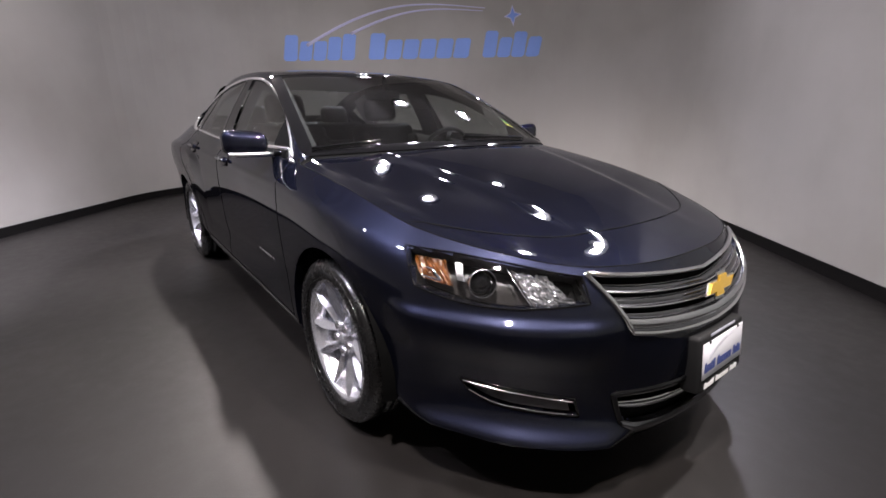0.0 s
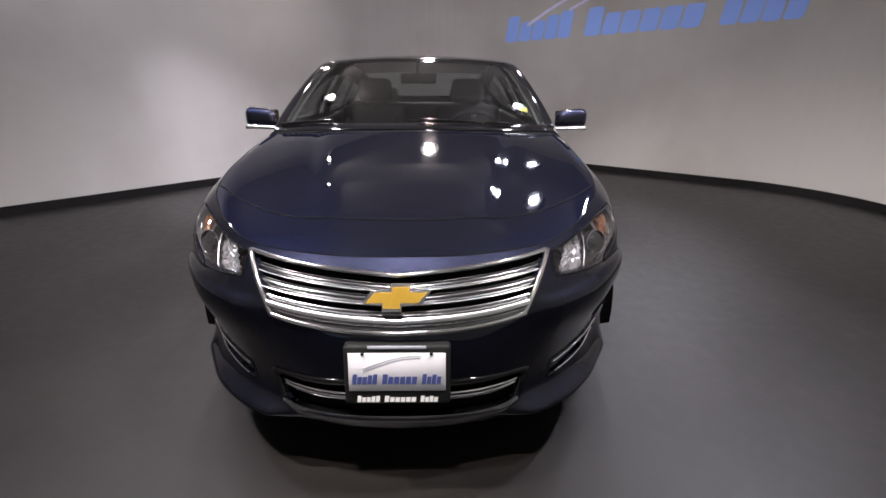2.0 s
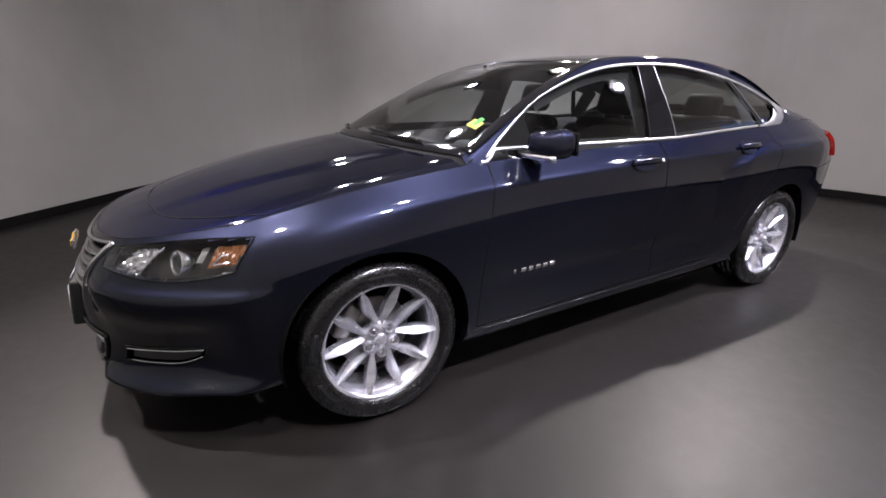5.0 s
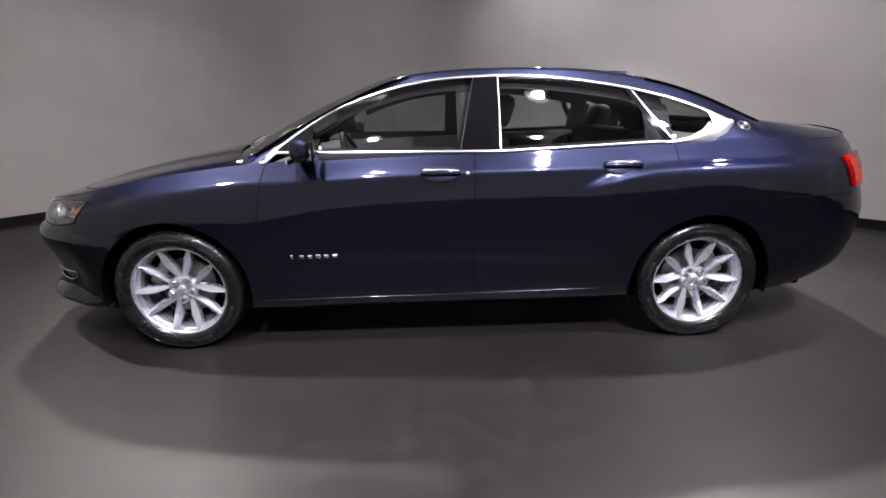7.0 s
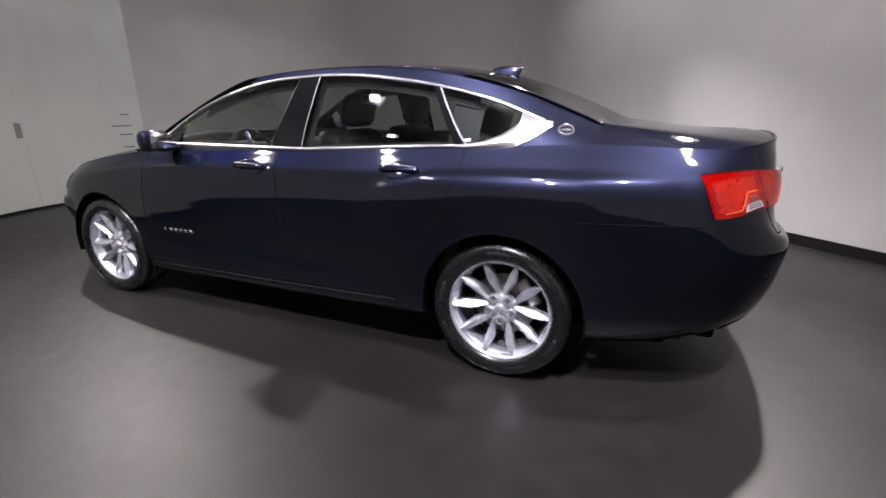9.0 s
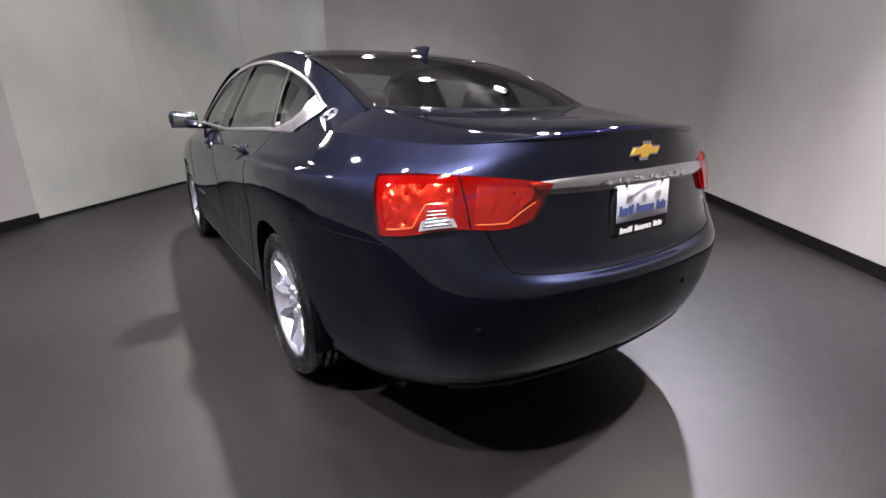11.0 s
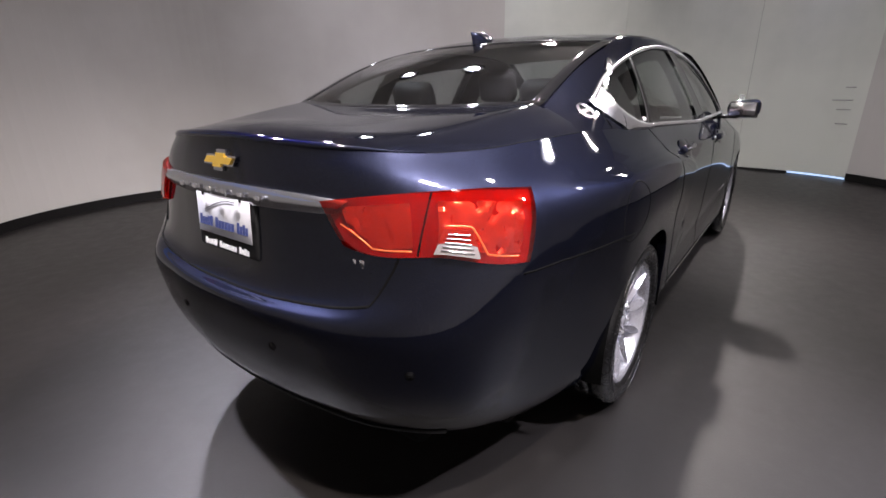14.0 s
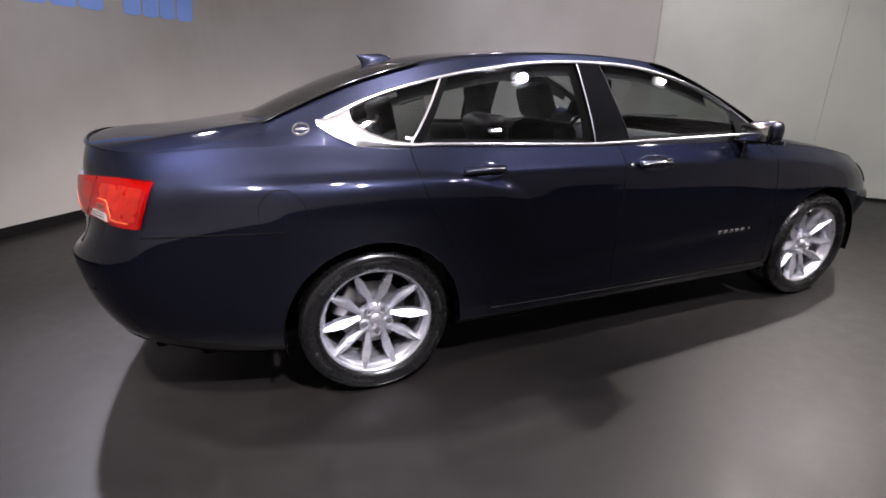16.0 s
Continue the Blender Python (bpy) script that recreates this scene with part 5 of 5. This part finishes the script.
p, n = band(us, np.full(30, 0.165)), band_normal(us, np.full(30, 0.165))
for side in (1, -1):
    strip(list(p * (1, side, 1)), list(n * (1, side, 1)), 0.06, 0.004, "bumper_insert", MATT, rear_bumper)


# antenna fin
bm = bmesh.new()
levels = [(0.0, -1.245, -1.055, 0.028), (0.018, -1.250, -1.068, 0.025), (0.036, -1.262, -1.088, 0.017), (0.050, -1.272, -1.135, 0.008)]
rings = []
for dz, x0, x1, w in levels:
    ring = []
    for k in range(16):
        a = 2 * math.pi * k / 16
        x = (x0 + x1) / 2 + (x1 - x0) / 2 * math.cos(a)
        ring.append(bm.verts.new((x, w * math.sin(a), 1.428 + dz + 0.12 * (x + 1.25) * (1 if dz < 0.01 else 0.4) + (0.01 if dz > 0 else 0))))
    rings.append(ring)
for a, b in zip(rings, rings[1:]):
    for k in range(16):
        bm.faces.new((a[k], a[(k + 1) % 16], b[(k + 1) % 16], b[k]))
bm.faces.new(rings[-1])
bmesh.ops.recalc_face_normals(bm, faces=bm.faces)
part("antenna_fin", bm, PAINT, car, "shark-fin roof antenna")

# wipers
for a0, q0, a1, q1 in ((0.16, 0.30, 0.42, 0.96), (0.16, 0.02, 0.36, 0.42)):
    t = np.linspace(0, 1, 14)
    p = canopy(a0 + (a1 - a0) * t * 0.55, q0 + (q1 - q0) * t)
    if q0 < 0.2:
        p[:, 1] *= -1
    nor = [(0.45, 0, 0.9)] * 14
    wiper = strip(list(p + (0.010, 0, 0.012)), nor, 0.009, 0.007, "wiper_arm", BLACK, car, "black windscreen wiper")
    strip(list(p + (0.006, 0, 0.004)), nor, 0.008, 0.010, "wiper_blade", RUBBER, wiper)


# ---- wheels ----
def wheel(x, side):
    """An alloy wheel with five forked spokes, its tyre, nuts, cap, disc and caliper."""
    tyre_prof = [(0.248, 0.095), (0.258, 0.108), (0.275, 0.116), (0.300, 0.117), (0.318, 0.112), (0.331, 0.099), (0.337, 0.085)]
    tread = []
    for y0, y1 in ((0.080, 0.040), (0.030, 0.004), (-0.004, -0.030), (-0.040, -0.080)):
        tread += [(0.3375, y0), (0.338, (y0 + y1) / 2), (0.3375, y1), (0.329, y1 - 0.001), (0.329, y1 - 0.007)]
    inside = [(r, -y) for r, y in tyre_prof[::-1]]
    prof = [(r, y) for r, y in tyre_prof] + tread[:-2] + inside
    flip = 1 if side > 0 else -1
    off = 0.788 * side

    def placed(verts):
        return [(x + a, off + b * flip, WHEEL_Z + c) for a, b, c in verts]

    def faced(faces):
        return [f[::-1] for f in faces] if side > 0 else faces

    rim_prof = [(0.232, 0.070), (0.238, 0.088), (0.246, 0.100), (0.254, 0.098), (0.252, 0.086), (0.240, 0.070), (0.228, 0.03), (0.220, -0.05), (0.240, -0.095)]
    rim_back = [(0.230, -0.09), (0.212, -0.05), (0.218, 0.03), (0.225, 0.060)]
    v, f = lathe(rim_prof + rim_back, 72, True)
    hub_v, hub_f = lathe([(0.0, 0.062), (0.034, 0.062), (0.060, 0.058), (0.078, 0.048), (0.082, 0.030), (0.074, 0.012), (0.0, 0.01)], 40)
    verts, faces = list(placed(v)) + list(placed(hub_v)), faced(f) + [tuple(k + len(v) for k in q) for q in faced(hub_f)]
    rim = child("wheel", mesh_of("wheel", verts, faces, SILVER), car, "silver alloy wheel with five forked spokes and a black tyre")
    v, f = lathe(prof, 72, True)
    tyre = child("tyre", mesh_of("tyre", placed(v), faced(f), RUBBER), rim, "black low-profile tyre")
    for r, wide in ((0.262, 0.003), (0.312, 0.003)):
        ring = [(x + r * math.cos(a), off + (0.1135 if r < 0.3 else 0.1145) * flip, WHEEL_Z + r * math.sin(a)) for a in np.linspace(0, 2 * math.pi, 73)]
        strip(ring, [(0, side, 0)] * 73, wide, 0.002, "sidewall_rib", RUBBER, tyre)
    for k in range(6):
        r, a0 = 0.290, 2 * math.pi * (k / 6) + (0.3 if k % 2 else 0)
        pts = [(x + r * math.cos(a), off + 0.1168 * flip, WHEEL_Z + r * math.sin(a)) for a in np.linspace(a0, a0 + 0.42, 8)]
        strip(pts, [(0, side, 0)] * 8, 0.016, 0.0012, "sidewall_mark", MATT, tyre)
    # spokes: forks root at the nuts, ends spread evenly round the rim
    for k in range(5):
        a_nut = -math.pi / 2 + 2 * math.pi * k / 5
        rad, tan = Vector((math.cos(a_nut), 0, math.sin(a_nut))), Vector((-math.sin(a_nut), 0, math.cos(a_nut)))
        for sgn in (1, -1):
            rows = []
            # along the nut's ray: edge beside the nut, edge away from it, height, ridge
            for r, near, far, y, ridge in ((0.034, 0.022, 0.040, 0.046, 0.004), (0.076, 0.0215, 0.0500, 0.050, 0.010), (0.112, 0.0205, 0.0600, 0.055, 0.016),
                                           (0.148, 0.0215, 0.0700, 0.061, 0.019), (0.176, 0.0320, 0.0765, 0.069, 0.016), (0.204, 0.0460, 0.0785, 0.078, 0.010), (0.229, 0.0600, 0.0790, 0.088, 0.002)):
                c = rad * r
                rows.append([c + tan * sgn * near + Vector((0, y - 0.032, 0)), c + tan * sgn * (near + 0.0015) + Vector((0, y - 0.003, 0)),
                             c + tan * sgn * (near * 0.68 + far * 0.32) + Vector((0, y + ridge, 0)),
                             c + tan * sgn * (far - 0.0015) + Vector((0, y - 0.002, 0)), c + tan * sgn * far + Vector((0, y - 0.032, 0))])
            n_rows = len(rows)
            verts = placed([tuple(q) for row in rows for q in row])
            faces = [(i * 5 + j, i * 5 + (j + 1) % 5, (i + 1) * 5 + (j + 1) % 5, (i + 1) * 5 + j) for i in range(n_rows - 1) for j in range(5)]
            faces += [(4, 3, 2, 1, 0), tuple(range(5 * n_rows - 5, 5 * n_rows))]
            if sgn * side < 0:
                faces = [f[::-1] for f in faces]
            child("spoke", mesh_of("spoke", verts, faces, SILVER, False), rim)
        nv, nf = lathe([(0.0, 0.017), (0.0085, 0.016), (0.0125, 0.010), (0.0125, -0.012)], 12)
        nv = [(a + 0.0575 * math.cos(a_nut), b + 0.060, c + 0.0575 * math.sin(a_nut)) for a, b, c in nv]
        child("lug_nut", mesh_of("lug_nut", placed(nv), faced(nf), CHROME, False), rim)
        cv, cf = lathe([(0.0235, 0.040), (0.0225, 0.068), (0.0205, 0.071), (0.0180, 0.069), (0.0165, 0.058), (0.0, 0.057)], 24)
        cv = [(a + 0.0575 * math.cos(a_nut), b, c + 0.0575 * math.sin(a_nut)) for a, b, c in cv]
        child("nut_seat", mesh_of("nut_seat", placed(cv), faced(cf), SILVER), rim)
    cv, cf = lathe([(0.0, 0.074), (0.018, 0.073), (0.028, 0.068), (0.031, 0.058)], 32)
    child("centre_cap", mesh_of("centre_cap", placed(cv), faced(cf), SILVER), rim)
    dv, df = lathe([(0.0, -0.012), (0.152, -0.012), (0.156, -0.02), (0.152, -0.034), (0.0, -0.034)], 48)
    child("brake_disc", mesh_of("brake_disc", placed(dv), faced(df), STEEL), rim, "dull grey brake disc")
    cal = math.radians(35 if x > 0 else 145)
    bm = rbox((0.07, 0.07, 0.15), 0.015, 2, Matrix.Translation((x + 0.145 * math.cos(cal), off - 0.012 * flip, WHEEL_Z + 0.145 * math.sin(cal))) @ Matrix.Rotation(-cal, 4, "Y"))
    part("brake_caliper", bm, STEEL, rim)
    # added flat black disc, standing in for the shade behind the spokes
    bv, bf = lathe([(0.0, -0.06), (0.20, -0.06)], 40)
    child("wheel_shade_disc", mesh_of("wheel_shade_disc", placed(bv), bf, VOID), rim)


for x in (AXLE_F, AXLE_R):
    for side in (1, -1):
        wheel(x, side)


# ---- plates ----
# start and letter pitch in parts of the line, and letter heights
WORDS = ((0.0, 0.057, (1.0, 0.75, 0.75, 0.9, 1.0)), (0.336, 0.066, (1.0, 0.75, 0.75, 0.75, 0.75, 0.75)), (0.78, 0.055, (1.0, 0.75, 0.95, 0.75)))


def word_bars(m, width, height, material, name, parent, thick=0.0008, lean=0.12):
    """A line of plain letter-sized blocks, in three words, on the yz plane of m (y across, z up)."""
    for start, pitch, tops in WORDS:
        cell = pitch * width
        for k, top in enumerate(tops):
            y0 = start * width + k * cell
            h2 = height * top
            bm = bmesh.new()
            pts = [(y0, 0), (y0 + cell * 0.84, 0), (y0 + cell * 0.84 + lean * h2, h2), (y0 + lean * h2, h2)]
            vs = [bm.verts.new((0, y, z)) for y, z in pts]
            f = bm.faces.new(vs)
            got = bmesh.ops.extrude_face_region(bm, geom=[f])
            bmesh.ops.translate(bm, vec=(thick, 0, 0), verts=[q for q in got["geom"] if isinstance(q, bmesh.types.BMVert)])
            bmesh.ops.recalc_face_normals(bm, faces=bm.faces)
            bm.transform(m)
            part(name, bm, material, parent, smooth=False)


def plate(m, name, parent, deep):
    """A white plate in a black holder; y runs to the reader's right, x to the reader."""
    bm = rbox((deep, 0.315, 0.190), 0.012, 3, m @ Matrix.Translation((-deep / 2, 0, 0)))
    holder = part(name, bm, MATT, parent, "white plate with dark blue bars in a black holder")
    bm = rbox((0.003, 0.284, 0.120), 0.001, 1, m @ Matrix.Translation((0.0035, 0, 0.014)))
    part("plate", bm, PLATE, holder, "white printed plate")
    word_bars(m @ Matrix.Translation((0.0052, -0.133, -0.024)), 0.262, 0.032, INKBLUE, "print_bar", holder)
    word_bars(m @ Matrix.Translation((0.0012, -0.120, -0.084)), 0.24, 0.020, INKWHITE, "print_bar", holder)
    bm = rbox((0.002, 0.17, 0.010), 0.0005, 1, m @ Matrix.Translation((0.0012, 0, 0.090)))
    part("print_bar", bm, INKGREY, holder)
    for lift in (0.0, 0.012):
        t = np.linspace(0, 1, 16)
        pts = [m @ Vector((0.0052, -0.10 + 0.17 * a, 0.016 + lift * 0.6 + 0.042 * math.sin(a * 1.7))) for a in t]
        strip(pts, [m.to_3x3() @ Vector((1, 0, 0))] * 16, 0.0035, 0.0006, "print_swoosh", INKGREY, holder, taper=[1 - 0.6 * a for a in t])
    for y in (-0.10, 0.10):
        bm = rbox((0.005, 0.010, 0.010), 0.002, 1, m @ Matrix.Translation((0.006, y, 0.072)))
        part("plate_screw", bm, MATT, holder)


plate(pose(2.492, 0, 0.457, 0, 0, 0) @ Matrix.Rotation(radians(-6), 4, "Y"), "front_plate", front_bumper, 0.06)
plate(pose(-2.556, 0, 0.890, 0, 0, 180) @ Matrix.Rotation(radians(-4.5), 4, "Y"), "rear_plate", lid_face, 0.022)


# ---- cabin ----
def seat(x, y, wide, name, label):
    """A padded seat: cushion, leaning backrest with side bolsters, headrest on two posts."""
    m = Matrix.Translation((x, y, 0))
    bm = rbox((0.54, wide, 0.16), 0.06, 4, m @ Matrix.Translation((0.08, 0, 0.52)) @ Matrix.Rotation(radians(-8), 4, "Y"))
    base = part(name, bm, CLOTH, car, label)
    lean = m @ Matrix.Translation((-0.18, 0, 0.56)) @ Matrix.Rotation(radians(-17), 4, "Y")
    bm = rbox((0.15, wide, 0.60), 0.06, 4, lean @ Matrix.Translation((0, 0, 0.30)))
    part("backrest", bm, CLOTH, base)
    for s in (1, -1):
        bm = rbox((0.10, 0.09, 0.46), 0.04, 3, lean @ Matrix.Translation((0.07, s * (wide / 2 - 0.05), 0.27)))
        part("bolster", bm, CLOTH, base)
    return base, lean


def headrest(m, base, wide=0.27):
    bm = rbox((0.11, wide, 0.19), 0.05, 4, m)
    part("headrest", bm, CLOTH, base)
    for s in (1, -1):
        bm = bmesh.new()
        bmesh.ops.create_cone(bm, segments=10, radius1=0.007, radius2=0.007, depth=0.16, matrix=m @ Matrix.Translation((0, s * 0.07, -0.14)))
        part("headrest_post", bm, CHROME, base)


for y in (0.38, -0.38):
    base, lean = seat(0.02, y, 0.52, "front_seat", "black leather front seat with headrest")
    headrest(lean @ Matrix.Translation((0.0, 0, 0.72)), base)
base, lean = seat(-0.86, 0.0, 1.30, "rear_seat", "black leather rear bench with headrests")
for y in (0.38, -0.38):
    headrest(lean @ Matrix.Translation((0.0, y, 0.655)), base, 0.25)
bm = rbox((0.36, 1.44, 0.26), 0.09, 4, Matrix.Translation((0.80, 0, 0.88)) @ Matrix.Rotation(radians(8), 4, "Y"))
dash = part("dashboard", bm, MATT, car, "black dashboard")
bm = rbox((0.12, 0.34, 0.09), 0.04, 4, Matrix.Translation((0.66, 0.38, 1.0)))
part("instrument_hood", bm, MATT, dash)
bm = rbox((0.7, 0.22, 0.22), 0.05, 3, Matrix.Translation((0.25, 0, 0.50)))
part("centre_console", bm, MATT, car)
bm = rbox((2.6, 1.50, 0.05), 0.02, 2, Matrix.Translation((-0.2, 0, 0.33)))
part("cabin_floor", bm, MATT, car)
bm = rbox((0.50, 1.30, 0.04), 0.015, 2, Matrix.Translation((-1.45, 0, 1.075)))
part("parcel_shelf", bm, MATT, car, "black shelf behind the rear seat")
for side in (1, -1):
    xs = np.linspace(0.88, -1.15, 30)
    b = belt(xs)
    p = np.stack([b - (0, 0.035, 0.004), b - (0, 0.085, 0.02), np.concatenate([b[:, :2] - (0, 0.11), np.full((30, 1), 0.40)], 1)], 1)
    child("door_lining", patch_mesh("door_lining", p * (1, side, 1), GREYTRIM, -side), car)


def lining(name, xs, z0, z1, side, depth=0.045):
    """Inner trim behind the side windows."""
    s = np.linspace(0, 1, 4)[None, :]
    X, z = np.repeat(xs[:, None], 4, 1), z0[:, None] * (1 - s) + z1[:, None] * s
    p = (side_face(X, z) - np.array((0, depth, 0)) - side_normal(X, z) * 0.01) * (1, side, 1)
    child(name, patch_mesh(name, p, DARKTRIM, -side), car)


for side in (1, -1):
    xs = np.linspace(0.55, -1.22, 46)
    lining("roof_rail_lining", xs, arc(xs) - 0.050, arc(xs) + 0.020, side)
    xs = np.linspace(-0.085, -0.315, 6)
    lining("post_lining", xs, low(xs) - 0.02, arc(xs) - 0.02, side, 0.055)
    xs = np.linspace(-1.10, -1.25, 8)
    lining("rear_post_lining", xs, low(xs) - 0.02, arc(xs) - 0.02, side, 0.055)
    xs = np.linspace(0.70, -1.10, 40)
    lining("door_top_lining", xs, low(xs) - 0.06, low(xs) + 0.018, side)
A = np.linspace(4.05, ROOF_REAR - 0.05, 24)
p = canopy(A[:, None], np.linspace(0.03, 1, 12)[None, :]) - np.array((0, 0, 0.022))
child("headlining", patch_mesh("headlining", np.concatenate([p, (p * (1, -1, 1))[:, -2::-1]], 1), LINING, -1), car)
for side in (1, -1):
    A = np.linspace(0.2, 4, 20)
    p = canopy(A[:, None], np.linspace(0.03, 0.075, 3)[None, :]) * (1, side, 1) - np.array((0.01, 0, 0.02))
    child("pillar_lining", patch_mesh("pillar_lining", p, GREYTRIM, -side), car)
# steering wheel
m = Matrix.Translation((0.50, 0.36, 0.955)) @ Matrix.Rotation(radians(-65), 4, "Y")
verts = [tuple(m @ Vector(((0.185 + 0.015 * math.cos(b)) * math.cos(a), (0.185 + 0.015 * math.cos(b)) * math.sin(a), 0.015 * math.sin(b))))
         for a in np.linspace(0, 2 * math.pi, 41)[:-1] for b in np.linspace(0, 2 * math.pi, 11)]
steer = child("steering_wheel", mesh_of("steering_wheel", verts, grid_faces(40, 11, True), CLOTH), car, "black leather steering wheel")
bm = rbox((0.16, 0.13, 0.05), 0.02, 3, m)
part("wheel_hub", bm, MATT, steer)
for a in (90, 270, 0):
    bm = rbox((0.14, 0.035, 0.018), 0.006, 2, m @ Matrix.Rotation(radians(a), 4, "Z") @ Matrix.Translation((0.11, 0, 0)))
    part("wheel_spoke", bm, SATIN, steer)
# inner mirror with its stalk
bm = rbox((0.03, 0.24, 0.065), 0.014, 3, Matrix.Translation((0.345, 0, 1.325)))
inmirror = part("inner_mirror", bm, BLACK, car, "black rear-view mirror")
bm = rbox((0.02, 0.025, 0.10), 0.008, 2, Matrix.Translation((0.36, 0, 1.385)))
part("mirror_stalk", bm, BLACK, inmirror)
bm = rbox((0.004, 0.21, 0.05), 0.001, 1, Matrix.Translation((0.328, 0, 1.325)))
part("mirror_glass", bm, MIRROR, inmirror)
# stickers inside the windscreen
p = canopy(np.full(2, 0.98), np.array([0.115, 0.20]))
c = p.mean(0)
for name, dx, size, material in (("window_sticker", 0.0, 0.050, STICKY), ("window_sticker", 0.026, 0.022, STICKGREEN)):
    t = np.linspace(-1, 1, 3)
    pts = [c + np.array((-dx * 0.75 + 0.001, 0, dx * 0.42)) + np.array((-0.024 * k - 0.010, 0, 0.013 * k - 0.006)) for k in t]
    strip(pts, [(0.5, 0.3, 0.85)] * 3, size * 1.3, 0.001, name, material, windscreen, "small yellow and green sticker")

# small white tag in the corner of each quarter window
for side in (1, -1):
    xs = np.linspace(-1.195, -1.235, 4)
    p, nor = side_face(xs, low(xs) + 0.022), side_normal(xs, low(xs) + 0.022)
    strip(list(p * (1, side, 1)), list(nor * (1, side, 1)), 0.014, 0.001, "window_tag", INKWHITE, car, "small white window tag")

# ---- wall sign ----
sign = thing("wall_sign", "blue painted sign with two pale swooshes and a star", "sign", place=(0, 0, 0))


def wall_point(v, z, out):
    """A place on the north-west wall: v along it, out from it."""
    lo, hi = 3.0, 4.0
    for _ in range(40):
        mid_s = (lo + hi) / 2
        p, n = outline(mid_s)
        if -math.sin(TURN) * p.x + math.cos(TURN) * p.y > v:
            lo = mid_s
        else:
            hi = mid_s
    return Vector((p.x, p.y, z)) + n * out, n


def sign_block(name, pts, material, thick=0.006):
    """A flat shape on the wall from (v, z) corners."""
    front = [wall_point(v, z, thick)[0] for v, z in pts]
    back = [wall_point(v, z, 0.0005)[0] for v, z in pts]
    n = len(pts)
    faces = [tuple(range(n)), tuple(range(2 * n - 1, n - 1, -1))] + [(k, k + n, (k + 1) % n + n, (k + 1) % n) for k in range(n)]
    child(name, mesh_of(name, front + back, faces, material, False), sign)


S0, S1, SZ = -2.30, 1.92, 2.05
for start, pitch, tops in WORDS:
    cell = pitch * (S1 - S0)
    for k, top in enumerate(tops):
        v0 = S0 + start * (S1 - S0) + k * cell
        h2 = 0.40 * top
        rise = 0.05 * (v0 - S0) / (S1 - S0)
        r = 0.03
        sign_block("letter", [(v0 + r, SZ + rise), (v0 + cell * 0.88 - r, SZ + rise), (v0 + cell * 0.88 + 0.01, SZ + rise + r), (v0 + cell * 0.88 + 0.05, SZ + rise + h2 - r),
                              (v0 + cell * 0.88 + 0.05 - r, SZ + rise + h2), (v0 + 0.05 + r, SZ + rise + h2), (v0 + 0.05, SZ + rise + h2 - r), (v0, SZ + rise + r)], SIGNBLUE)
for v0, z0, v1, z1, high, w in ((-1.90, 2.29, 1.02, 2.82, 0.33, 0.045), (-1.16, 2.46, 0.98, 2.78, 0.19, 0.040)):
    t = np.linspace(0, 1, 40)
    pts, nor = [], []
    for a in t:
        p, n = wall_point(v0 + (v1 - v0) * a, z0 + (z1 - z0) * a + high * math.sin(math.pi * a) * (1 - 0.25 * a), 0.007)
        pts.append(p)
        nor.append(n)
    strip(pts, nor, w, 0.004, "swoosh", SIGNPALE, sign, taper=[1.15 - 0.85 * a for a in t])
sv, sz = 1.46, 2.71
star = []
for k in range(8):
    a = math.pi / 4 * k + 0.12
    r = 0.16 if k % 2 == 0 else 0.062
    star.append((sv + r * 0.9 * math.cos(a), sz + r * math.sin(a)))
sign_block("star", star, SIGNPALE)
sign_block("star_core", [(sv + (v - sv) * 0.72, sz + (z - sz) * 0.72) for v, z in star], SIGNBLUE, 0.009)
